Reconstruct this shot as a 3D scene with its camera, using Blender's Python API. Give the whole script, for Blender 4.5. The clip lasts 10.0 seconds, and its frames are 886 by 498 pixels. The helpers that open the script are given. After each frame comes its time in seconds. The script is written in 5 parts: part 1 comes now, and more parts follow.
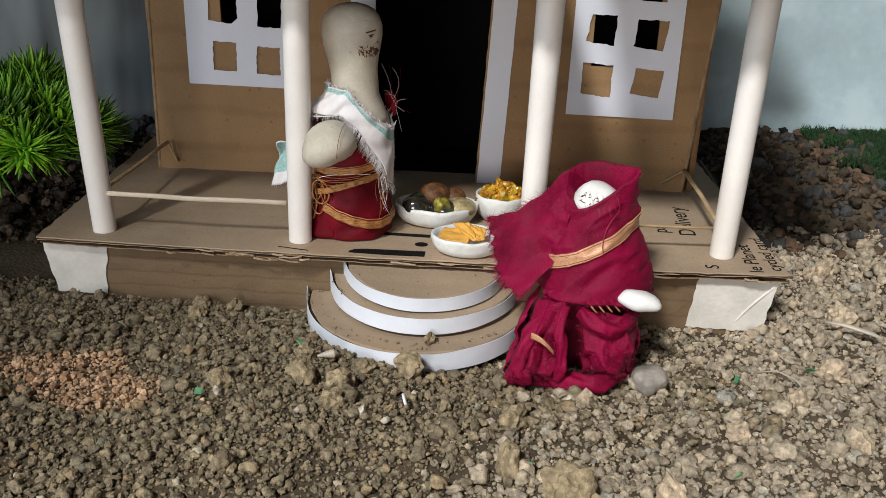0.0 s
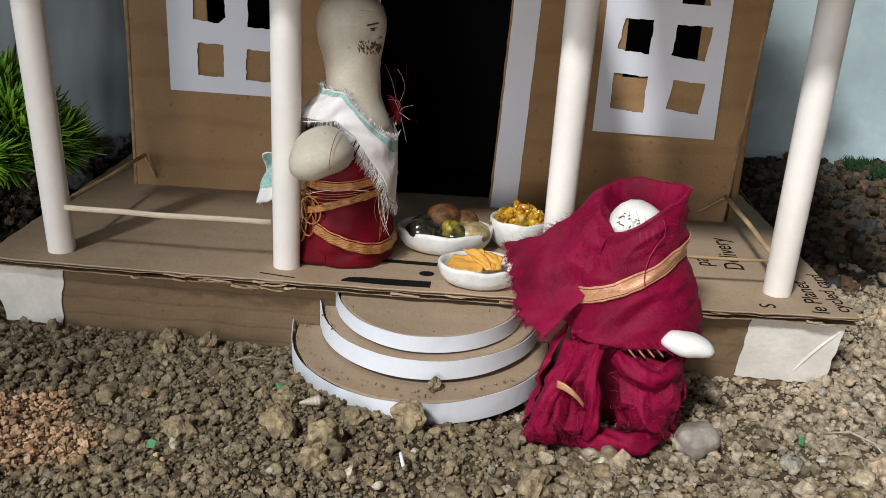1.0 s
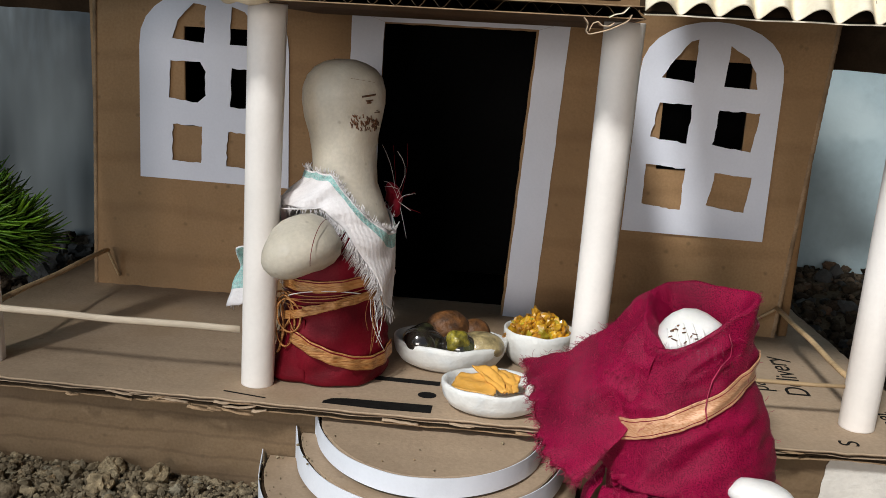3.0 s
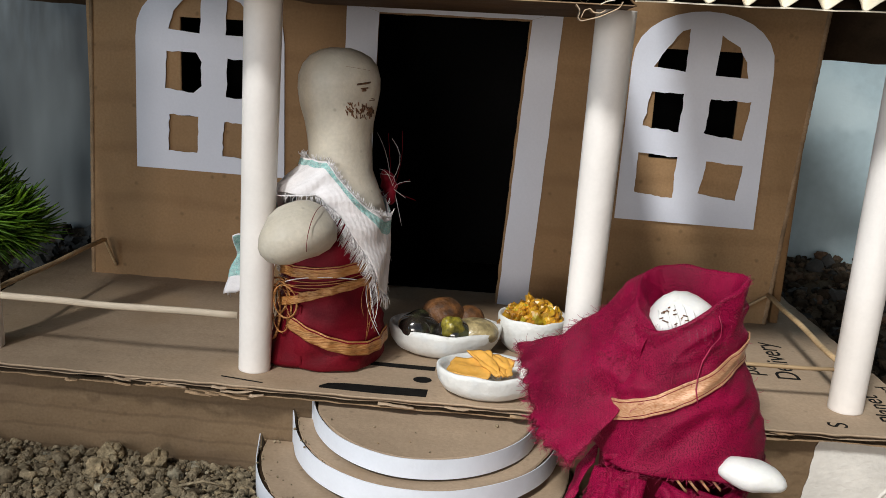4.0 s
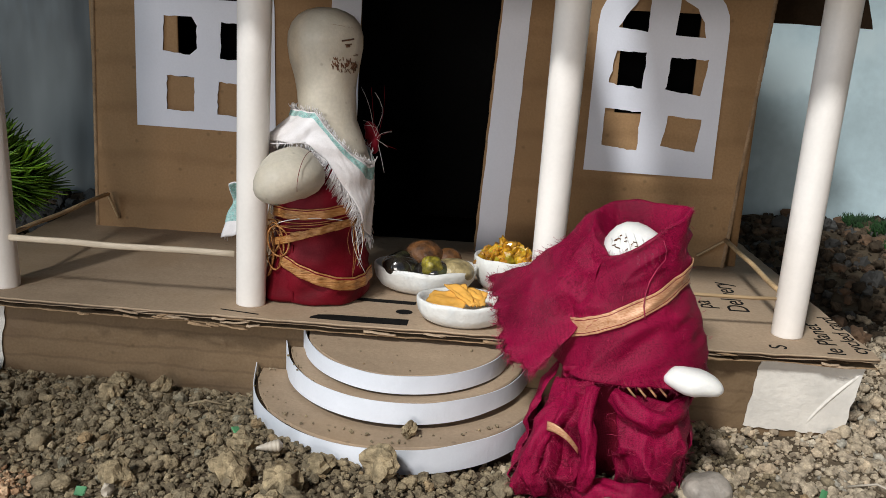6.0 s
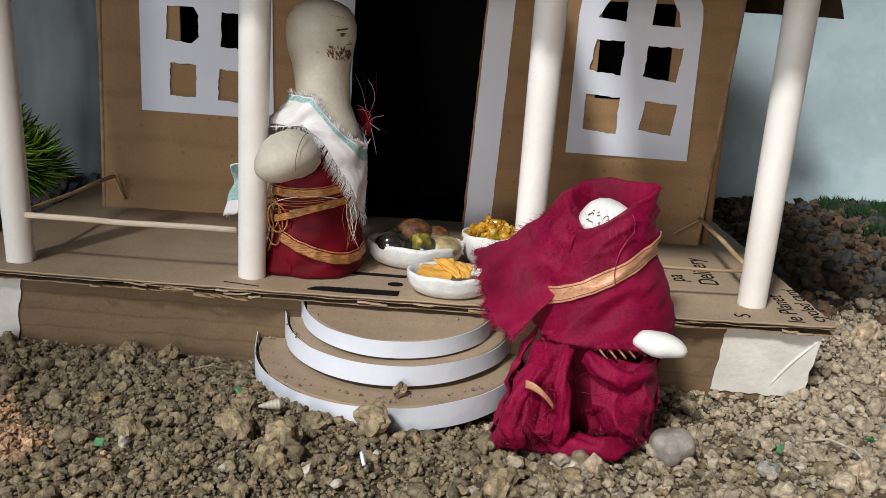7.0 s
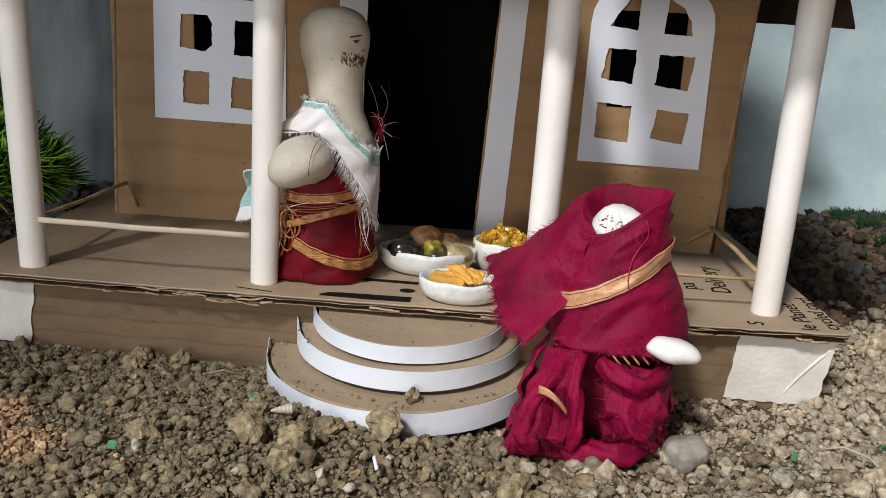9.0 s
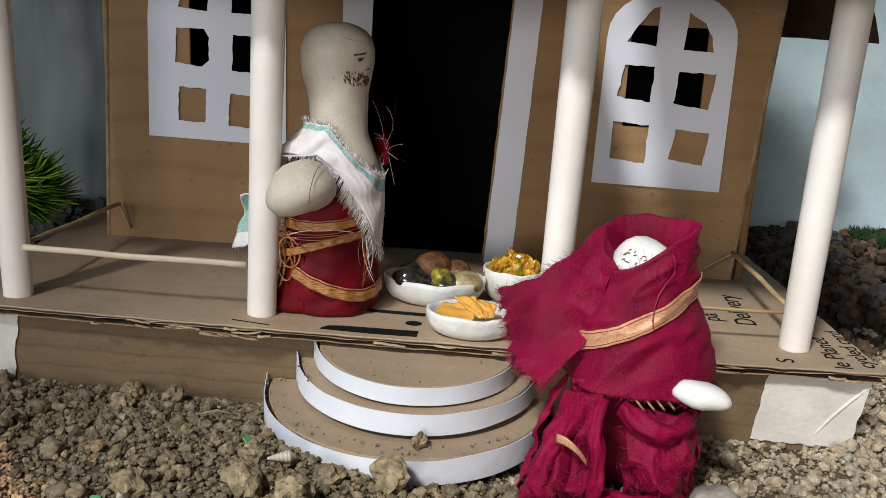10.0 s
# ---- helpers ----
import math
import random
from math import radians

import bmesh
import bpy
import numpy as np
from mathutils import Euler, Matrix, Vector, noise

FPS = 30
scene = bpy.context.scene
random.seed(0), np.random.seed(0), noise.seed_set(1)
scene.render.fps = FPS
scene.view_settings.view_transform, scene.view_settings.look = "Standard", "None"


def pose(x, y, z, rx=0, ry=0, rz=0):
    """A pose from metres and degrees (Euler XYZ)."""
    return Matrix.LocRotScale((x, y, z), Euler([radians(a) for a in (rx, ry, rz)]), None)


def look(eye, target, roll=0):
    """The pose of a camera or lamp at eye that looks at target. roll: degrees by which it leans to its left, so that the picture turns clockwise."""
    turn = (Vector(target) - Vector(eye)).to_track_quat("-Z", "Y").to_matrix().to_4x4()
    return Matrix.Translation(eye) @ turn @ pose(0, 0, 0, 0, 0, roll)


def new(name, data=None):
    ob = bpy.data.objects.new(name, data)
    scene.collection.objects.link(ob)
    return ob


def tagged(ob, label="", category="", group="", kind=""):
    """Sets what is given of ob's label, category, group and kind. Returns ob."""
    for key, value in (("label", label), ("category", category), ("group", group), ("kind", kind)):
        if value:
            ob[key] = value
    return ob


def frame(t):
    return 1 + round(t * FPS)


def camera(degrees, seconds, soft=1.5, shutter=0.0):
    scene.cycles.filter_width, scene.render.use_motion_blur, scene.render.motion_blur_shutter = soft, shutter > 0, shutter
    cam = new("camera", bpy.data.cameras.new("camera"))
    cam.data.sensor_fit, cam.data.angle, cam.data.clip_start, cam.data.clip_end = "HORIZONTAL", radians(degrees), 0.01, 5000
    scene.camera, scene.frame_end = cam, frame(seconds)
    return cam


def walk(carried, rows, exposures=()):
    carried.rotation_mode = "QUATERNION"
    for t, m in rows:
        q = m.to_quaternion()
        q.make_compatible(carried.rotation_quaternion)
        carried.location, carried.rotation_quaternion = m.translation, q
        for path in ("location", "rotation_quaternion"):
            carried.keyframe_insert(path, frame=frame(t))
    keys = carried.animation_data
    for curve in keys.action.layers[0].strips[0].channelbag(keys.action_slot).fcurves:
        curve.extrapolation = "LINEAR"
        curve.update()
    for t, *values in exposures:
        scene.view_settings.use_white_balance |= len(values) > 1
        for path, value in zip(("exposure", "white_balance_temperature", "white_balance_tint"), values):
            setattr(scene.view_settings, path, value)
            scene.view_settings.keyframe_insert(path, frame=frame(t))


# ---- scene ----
cam = camera(54.0, 10.0, 0.8)
PATH = [
    (0, (0.014, 0.002, 0.207), (-0.112, 1.837, -0.578), 1.5),
    (0.5, (0.01, 0.02, 0.197), (-0.118, 1.874, -0.543), 2.5),
    (1, (0.009, 0.057, 0.179), (-0.136, 1.924, -0.522), 2.4),
    (1.5, (0.007, 0.094, 0.155), (-0.149, 1.992, -0.458), 2.5),
    (2, (0.001, 0.117, 0.148), (-0.159, 2.045, -0.36), 3.0),
    (2.5, (0.0, 0.12, 0.161), (-0.167, 2.059, -0.299), 3.2),
    (2.7, (0.002, 0.119, 0.16), (-0.168, 2.058, -0.299), 3.2),
    (3.8, (0.004, 0.114, 0.157), (-0.158, 2.051, -0.314), 3.1),
    (4, (0.004, 0.113, 0.156), (-0.154, 2.051, -0.313), 3.1),
    (4.5, (0.005, 0.114, 0.153), (-0.15, 2.051, -0.319), 3.0),
    (5, (0.008, 0.111, 0.152), (-0.145, 2.049, -0.318), 3.0),
    (5.5, (0.011, 0.102, 0.147), (-0.139, 2.037, -0.332), 3.0),
    (5.7, (0.011, 0.093, 0.148), (-0.126, 2.024, -0.352), 2.9),
    (6.8, (0.018, 0.059, 0.151), (-0.115, 1.983, -0.378), 2.8),
    (7, (0.017, 0.056, 0.151), (-0.105, 1.978, -0.388), 2.9),
    (7.5, (0.018, 0.055, 0.149), (-0.105, 1.976, -0.393), 2.9),
    (8, (0.016, 0.051, 0.151), (-0.108, 1.971, -0.396), 2.8),
    (8.5, (0.016, 0.053, 0.149), (-0.111, 1.974, -0.391), 2.9),
    (9, (0.015, 0.055, 0.148), (-0.125, 1.984, -0.362), 3.0),
    (9.5, (0.016, 0.057, 0.146), (-0.129, 1.987, -0.357), 3.0),
    (10, (0.01, 0.078, 0.152), (-0.135, 2.01, -0.346), 3.1),
]
walk(cam, [(t, look(eye, target, roll)) for t, eye, target, roll in PATH])

# ---- world and light: sky, sun and two fill lamps added out of view ----
world = bpy.data.worlds.new("sky")
scene.world = world
world.use_nodes = True
wt = world.node_tree
sky = wt.nodes.new("ShaderNodeTexSky")
sky.sky_type, sky.sun_disc = "NISHITA", False
sky.sun_elevation, sky.sun_rotation = radians(47), radians(205)
wt.links.new(sky.outputs[0], wt.nodes["Background"].inputs[0])
wt.nodes["Background"].inputs[1].default_value = 0.055
# Low front fill, added to brighten the porch under the eave
FILL_X, FILL_Z, FILL_W, FILL_H, FILL_Y = -0.25, 0.20, 0.38, 0.32, -0.85
day = new("front_fill", bpy.data.lights.new("front_fill", "AREA"))
day.data.shape, day.data.size, day.data.size_y = "RECTANGLE", FILL_W, FILL_H
day.data.energy, day.data.color = 6.7, (1.0, 0.925, 0.86)
day.matrix_world = look((FILL_X, FILL_Y, FILL_Z), (0.0, 0.42, 0.05))
# Bluish fill added on the west; its source is not a seen one
side = new("side_fill", bpy.data.lights.new("side_fill", "AREA"))
side.data.shape, side.data.size, side.data.size_y = "RECTANGLE", 0.55, 0.70
side.data.energy, side.data.color = 8.5, (0.68, 0.85, 1.0)
side.matrix_world = look((-1.40, -0.72, 0.48), (-0.1, 0.50, 0.08))
SUN_ELEV, SUN_AZ = radians(47), radians(-25)      # high in front of the house, a little to its west
sun = new("sun", bpy.data.lights.new("sun", "SUN"))
sun.data.energy, sun.data.angle, sun.data.color = 4.1, radians(8), (0.95, 0.97, 0.97)
sun.matrix_world = look((0, 0, 0), (-math.sin(SUN_AZ) * math.cos(SUN_ELEV), math.cos(SUN_AZ) * math.cos(SUN_ELEV), -math.sin(SUN_ELEV)))
scene.view_settings.exposure = -0.235


# ---- materials ----
def mat(name, color, rough=0.7, metal=0.0, **kw):
    """Principled material: two scales of colour variation, grain bump, optional extras."""
    m = bpy.data.materials.new(name)
    m.use_nodes = True
    t = m.node_tree
    n, l = t.nodes, t.links
    b = n["Principled BSDF"]
    b.inputs["Roughness"].default_value = rough
    b.inputs["Metallic"].default_value = metal
    b.inputs["Specular IOR Level"].default_value = kw.get("spec", 0.5)
    geo = n.new("ShaderNodeTexCoord")
    vec = geo.outputs["Object"]
    if kw.get("stretch"):
        mp = n.new("ShaderNodeMapping")
        mp.inputs["Scale"].default_value = kw["stretch"]
        l.new(vec, mp.inputs["Vector"])
        vec = mp.outputs[0]

    def noise_tex(scale, detail=4, v=vec):
        x = n.new("ShaderNodeTexNoise")
        x.inputs["Scale"].default_value, x.inputs["Detail"].default_value = scale, detail
        l.new(v, x.inputs["Vector"])
        return x.outputs[0]

    def mix(kind, f, a, bb):
        x = n.new("ShaderNodeMix")
        x.data_type, x.blend_type = "RGBA", kind
        for sock, val in ((x.inputs[0], f), (x.inputs[6], a), (x.inputs[7], bb)):
            if isinstance(val, bpy.types.NodeSocket):
                l.new(val, sock)
            else:
                sock.default_value = val if isinstance(val, float) else (*val, 1)
        return x.outputs[2]

    def ramp(v, lo, hi, a=0.0, bb=1.0):
        x = n.new("ShaderNodeMapRange")
        x.inputs[1].default_value, x.inputs[2].default_value = lo, hi
        x.inputs[3].default_value, x.inputs[4].default_value = a, bb
        l.new(v, x.inputs[0])
        return x.outputs[0]

    var = kw.get("var", 0.12)
    big, fine = noise_tex(kw.get("big", 30.0)), noise_tex(kw.get("fine", 600.0), 6)
    dark = tuple(c * (1 - 2.2 * var) for c in color)
    lite = tuple(min(1, c * (1 + 1.2 * var)) for c in color)
    col = mix("MIX", ramp(big, 0.3, 0.7), dark, lite)
    col = mix("MIX", ramp(fine, 0.35, 0.65, 0.0, kw.get("grain", 0.35)), col, kw.get("grain_color", tuple(c * 0.55 for c in color)))
    if kw.get("alt"):      # second colour in broad patches
        patch = noise_tex(kw.get("alt_scale", 12.0), 3)
        col = mix("MIX", ramp(patch, kw.get("alt_lo", 0.5), kw.get("alt_hi", 0.62)), col, kw["alt"])
    if kw.get("island"):   # tint of loose pieces
        g = n.new("ShaderNodeNewGeometry")
        cr = n.new("ShaderNodeValToRGB")
        stops = kw["island"]
        cr.color_ramp.interpolation = "LINEAR"
        while len(cr.color_ramp.elements) < len(stops):
            cr.color_ramp.elements.new(0.5)
        for e, (p, c) in zip(cr.color_ramp.elements, stops):
            e.position, e.color = p, (*c, 1)
        l.new(g.outputs["Random Per Island"], cr.inputs[0])
        col = mix("MULTIPLY", 1.0, col, cr.outputs[0])
    if kw.get("object_random"):
        oi = n.new("ShaderNodeObjectInfo")
        col = mix("MULTIPLY", ramp(oi.outputs["Random"], 0, 1, 0.0, kw["object_random"]), col, (0.5, 0.47, 0.42))
    if kw.get("speck"):    # small dark fibres and dots
        vo = n.new("ShaderNodeTexVoronoi")
        vo.inputs["Scale"].default_value = kw.get("speck_scale", 260.0)
        l.new(vec, vo.inputs["Vector"])
        s = ramp(vo.outputs["Distance"], 0.05, 0.14, kw["speck"], 0.0)
        col = mix("MIX", s, col, (0.06, 0.04, 0.02))
    height = fine
    if kw.get("wave"):     # flutes or weave: (direction, periods per metre, depth of tone)
        axis, per, tone = kw["wave"]
        wv = n.new("ShaderNodeTexWave")
        wv.bands_direction = axis
        wv.inputs["Scale"].default_value = per
        wv.inputs["Distortion"].default_value = kw.get("wave_dist", 1.2)
        wv.inputs["Detail Scale"].default_value = 2.0
        l.new(geo.outputs["Object"], wv.inputs["Vector"])
        col = mix("MULTIPLY", ramp(wv.outputs[1], 0, kw.get("wave_hi", 1.0), tone, 0.0), col, (0.50, 0.45, 0.42))
        ad = n.new("ShaderNodeMath")
        ad.operation = "ADD"
        l.new(ramp(wv.outputs[1], 0, 1, 0.0, kw.get("wave_bump", 1.0)), ad.inputs[0])
        l.new(fine, ad.inputs[1])
        height = ad.outputs[0]
    if kw.get("weave"):    # crossing threads
        for axis in "XZ":
            wv = n.new("ShaderNodeTexWave")
            wv.bands_direction = axis
            wv.inputs["Scale"].default_value = kw["weave"]
            wv.inputs["Distortion"].default_value = 2.0
            wv.inputs["Detail Scale"].default_value = 1.5
            l.new(geo.outputs["Object"], wv.inputs["Vector"])
            col = mix("MULTIPLY", ramp(wv.outputs[1], 0.0, 0.6, kw.get("weave_tone", 0.4), 0.0), col, (0.45, 0.40, 0.42))
            ad = n.new("ShaderNodeMath")
            ad.operation = "ADD"
            l.new(ramp(wv.outputs[1], 0, 1, 0.0, 0.25), ad.inputs[0])
            l.new(height, ad.inputs[1])
            height = ad.outputs[0]
    l.new(col, b.inputs["Base Color"])
    l.new(ramp(fine, 0.3, 0.7, max(0.02, rough - 0.08), min(1, rough + 0.1)), b.inputs["Roughness"])
    bump = n.new("ShaderNodeBump")
    bump.inputs["Strength"].default_value = kw.get("bump", 0.3)
    bump.inputs["Distance"].default_value = kw.get("bump_d", 0.0004)
    l.new(height, bump.inputs["Height"])
    l.new(bump.outputs[0], b.inputs["Normal"])
    if kw.get("dent"):     # shallow dents and creases: (scale, depth)
        dn = n.new("ShaderNodeBump")
        dn.inputs["Strength"].default_value, dn.inputs["Distance"].default_value = 0.8, kw["dent"][1]
        l.new(noise_tex(kw["dent"][0], 5), dn.inputs["Height"])
        l.new(dn.outputs[0], bump.inputs["Normal"])
    if kw.get("coat"):
        b.inputs["Coat Weight"].default_value = kw["coat"]
        b.inputs["Coat Roughness"].default_value = 0.08
    if kw.get("sss"):
        b.inputs["Subsurface Weight"].default_value = kw["sss"]
        b.inputs["Subsurface Radius"].default_value = (0.003, 0.002, 0.001)
        b.inputs["Subsurface Scale"].default_value = 1.0
    if kw.get("gauze"):    # open weave: tiny gaps between the threads
        gz = noise_tex(kw["gauze"], 3)
        l.new(ramp(gz, 0.36, 0.52, 0.52, 1.0), b.inputs["Alpha"])
    return m


# Platform kraft: the front face's dimness is put into a darker brown
KRAFT_SHADE = mat("kraft_cardboard_shaded", (0.175, 0.114, 0.062), 0.75, var=0.12, big=14, fine=900, grain=0.25, wave=("Z", 41.0, 0.35), wave_hi=0.10, wave_dist=1.6, dent=(60.0, 0.0030), bump=0.25, speck=0.3, speck_scale=130, spec=0.3, alt=(0.13, 0.085, 0.052), alt_scale=22, alt_lo=0.55, alt_hi=0.75)
KRAFT_V = mat("kraft_cardboard_wall", (0.345, 0.205, 0.098), 0.75, var=0.10, big=14, fine=900, grain=0.25, wave=("Z", 13.0, 0.22), wave_hi=0.2, wave_dist=1.5, bump=0.15, speck=0.35, speck_scale=110, spec=0.3, dent=(45.0, 0.0035), alt=(0.26, 0.156, 0.076), alt_scale=18, alt_lo=0.52, alt_hi=0.75)
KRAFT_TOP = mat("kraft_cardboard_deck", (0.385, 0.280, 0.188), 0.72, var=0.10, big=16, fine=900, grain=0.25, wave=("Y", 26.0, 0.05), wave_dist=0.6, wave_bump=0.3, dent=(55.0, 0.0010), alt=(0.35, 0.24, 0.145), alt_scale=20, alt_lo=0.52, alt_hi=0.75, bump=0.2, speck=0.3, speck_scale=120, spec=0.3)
LINER = mat("torn_liner", (0.34, 0.225, 0.13), 0.85, var=0.2, big=120, fine=1200, grain=0.4, bump=0.6, spec=0.2)
FLUTE = mat("pale_corrugated_liner", (0.84, 0.75, 0.58), 0.8, var=0.10, big=60, fine=900, grain=0.2, bump=0.3, spec=0.25)
FLUTE_IN = mat("flute_paper", (0.62, 0.47, 0.32), 0.85, var=0.12, big=90, fine=900, bump=0.3, spec=0.2)
PAPER = mat("white_paper", (0.72, 0.73, 0.80), 0.6, dent=(35.0, 0.0012), var=0.03, big=20, fine=900, grain=0.06, bump=0.08, spec=0.35)
STRIP = mat("white_paper_strip", (0.70, 0.72, 0.77), 0.55, dent=(50.0, 0.0008), var=0.04, big=40, fine=900, grain=0.05, bump=0.08, spec=0.35)
ROLL = mat("rolled_cream_paper", (0.82, 0.765, 0.71), 0.5, dent=(70.0, 0.0007), var=0.04, big=25, fine=700, grain=0.06, bump=0.06, spec=0.4)
TAPE = mat("masking_tape", (0.66, 0.62, 0.56), 0.55, var=0.07, big=60, fine=500, grain=0.15, bump=0.5, bump_d=0.0006)
WOOD_PALE = mat("pale_split_bamboo", (0.56, 0.46, 0.34), 0.6, var=0.12, big=80, fine=700, stretch=(0.15, 1, 1), grain=0.4, bump=0.3)
# Dark brown board that also carries the shade of gaps and hollows
SHADE_LINER = mat("dark_liner_with_shade", (0.040, 0.025, 0.014), 0.9, var=0.2, big=60, fine=700, grain=0.3, bump=0.3, spec=0.1)
WOOD = mat("bamboo_stick", (0.50, 0.34, 0.18), 0.6, var=0.15, big=80, fine=700, stretch=(0.15, 1, 1), grain=0.5, bump=0.3)
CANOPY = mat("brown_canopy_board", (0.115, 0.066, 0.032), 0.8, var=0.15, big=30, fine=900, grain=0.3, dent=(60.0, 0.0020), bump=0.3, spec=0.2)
INK = mat("black_print", (0.012, 0.011, 0.010), 0.9, var=0.15, big=200, fine=900, bump=0.05, spec=0.08)
CLAY = mat("unglazed_clay", (0.58, 0.52, 0.42), 0.55, dent=(55.0, 0.0012), alt=(0.46, 0.40, 0.31), alt_scale=60, alt_lo=0.55, alt_hi=0.8, var=0.09, big=70, fine=900, grain=0.18, bump=0.25, speck=0.3, speck_scale=160, sss=0.05)
CLAY_W = mat("white_clay", (0.74, 0.72, 0.68), 0.45, var=0.05, big=90, fine=900, grain=0.1, bump=0.25, sss=0.05)
BOWL = mat("white_bowl_clay", (0.74, 0.73, 0.69), 0.35, dent=(140.0, 0.0012), alt=(0.58, 0.62, 0.64), alt_scale=70, alt_lo=0.55, alt_hi=0.8, var=0.05, big=80, fine=700, grain=0.12, bump=0.2, speck=0.15, speck_scale=160)
MAROON = mat("maroon_muslin", (0.170, 0.002, 0.019), 0.7, var=0.16, big=60, fine=3800, grain=0.3, grain_color=(0.32, 0.010, 0.04), bump=0.5, bump_d=0.0002, spec=0.16, weave=540.0, weave_tone=0.42)
GAUZE = mat("maroon_gauze", (0.23, 0.0015, 0.034), 0.58, var=0.22, big=45, fine=3600, grain=0.22, alt=(0.34, 0.003, 0.053), alt_scale=38, alt_lo=0.48, alt_hi=0.74, grain_color=(0.42, 0.014, 0.065), bump=0.5, bump_d=0.0002, spec=0.14, weave=760.0, weave_tone=0.40, gauze=3600.0)
MAROON_HAIR = mat("maroon_fibre", (0.40, 0.018, 0.07), 0.6, var=0.3, big=300, fine=900)
SILK = mat("crimson_silk", (0.17, 0.003, 0.012), 0.6, var=0.25, big=60, fine=1600, grain=0.2, bump=0.3, spec=0.16)
GOLD_PALE = mat("pale_gold_border", (0.47, 0.20, 0.088), 0.45, metal=0.1, var=0.05, big=900, fine=3500, grain=0.6, grain_color=(0.74, 0.48, 0.30), bump=0.3, stretch=(0.3, 0.3, 1))
GOLD = mat("gold_zari", (0.30, 0.105, 0.022), 0.45, metal=0.25, var=0.25, big=700, fine=3000, grain=0.7, grain_color=(0.62, 0.33, 0.12), bump=0.6, stretch=(0.12, 0.12, 1))
SHAWL = mat("white_cotton", (0.84, 0.80, 0.79), 0.85, var=0.05, big=90, fine=1500, grain=0.16, grain_color=(0.6, 0.56, 0.56), bump=0.5, weave=780.0, weave_tone=0.12)
TEAL = mat("teal_border", (0.26, 0.60, 0.55), 0.85, var=0.2, big=700, fine=2500, grain=0.6, grain_color=(0.72, 0.74, 0.72), bump=0.9, weave=780.0, weave_tone=0.2)
PAINT = mat("brown_paint", (0.16, 0.065, 0.025), 0.6, var=0.3, big=400, fine=900)
LEAF = mat("plastic_leaf", (0.20, 0.46, 0.032), 0.45, var=0.35, big=30, fine=400, grain=0.2, island=((0.0, (0.45, 0.55, 0.5)), (0.5, (1, 1, 1)), (1.0, (1.5, 1.25, 0.8))), bump=0.1)
# Moss green lowered to include the house's shade at the wall foot
MOSS = mat("shaded_green_moss", (0.011, 0.055, 0.008), 0.8, var=0.3, big=60, fine=700, island=((0.0, (0.5, 0.6, 0.5)), (1.0, (1.3, 1.2, 0.9))))
# Soil darkened below the crumbs' tone: shade of the gaps put into colour
SOIL_SHADE = mat("soil_gap_shade", (0.10, 0.074, 0.048), 0.95, var=0.2, big=25, fine=500, grain=0.4, bump=0.9, bump_d=0.0012, alt=(0.13, 0.098, 0.064), alt_scale=9, spec=0.15)
CLOD = mat("soil_clods", (0.345, 0.278, 0.184), 0.95, var=0.28, big=350, fine=1800, grain=0.5, dent=(1500.0, 0.0005), bump=0.9, bump_d=0.0006, spec=0.15,
           island=((0.0, (0.68, 0.66, 0.64)), (0.35, (0.88, 0.87, 0.85)), (0.75, (1.05, 1.02, 0.96)), (0.88, (1.15, 1.1, 1.0)), (0.94, (1.12, 0.95, 0.78)), (0.975, (0.75, 0.84, 0.92)), (1.0, (1.7, 1.8, 1.9))))
# Far soil, with the shadow around the house put into its dark tone
DARKSOIL = mat("shaded_far_soil", (0.085, 0.064, 0.045), 0.95, var=0.25, big=200, fine=1100, grain=0.4, bump=0.9, bump_d=0.0008, spec=0.15, island=((0.0, (0.4, 0.4, 0.4)), (0.6, (1.0, 0.97, 0.92)), (1.0, (1.8, 1.7, 1.6))))
GRIT = mat("pale_grit", (0.56, 0.465, 0.345), 0.9, var=0.24, big=350, fine=1800, grain=0.45, dent=(1500.0, 0.0005), bump=0.8, bump_d=0.0008, spec=0.2,
           island=((0.0, (0.66, 0.64, 0.62)), (0.35, (0.9, 0.88, 0.85)), (0.78, (1.05, 1.02, 0.97)), (0.86, (1.08, 1.0, 0.92)), (0.93, (0.74, 0.82, 0.92)), (1.0, (1.2, 1.25, 1.3))))
SAND = mat("orange_sand", (0.62, 0.40, 0.24), 0.95, var=0.2, big=120, fine=900, grain=0.4, bump=0.9, bump_d=0.0008, spec=0.15, island=((0.0, (0.6, 0.5, 0.45)), (0.5, (1, 1, 1)), (1.0, (1.3, 1.35, 1.4))))
STONE = mat("grey_stone", (0.070, 0.068, 0.064), 0.8, var=0.2, big=60, fine=500, grain=0.35, bump=0.7, bump_d=0.0008, object_random=0.7)
BRICKBIT = mat("brick_rubble", (0.15, 0.088, 0.05), 0.9, var=0.25, big=60, fine=500, grain=0.35, bump=0.8, bump_d=0.0008, object_random=0.5)
SHELL = mat("pale_shell", (0.52, 0.45, 0.36), 0.45, var=0.12, big=150, fine=600, bump=0.3)
GREENBIT = mat("green_plastic", (0.10, 0.33, 0.14), 0.5, var=0.25, big=150, fine=600)
# Near black that stands for the unlit inside of the house
INTERIOR_SHADE = mat("interior_shade", (0.006, 0.006, 0.006), 0.95, var=0.1, big=30, fine=700, bump=0.1, spec=0.03)
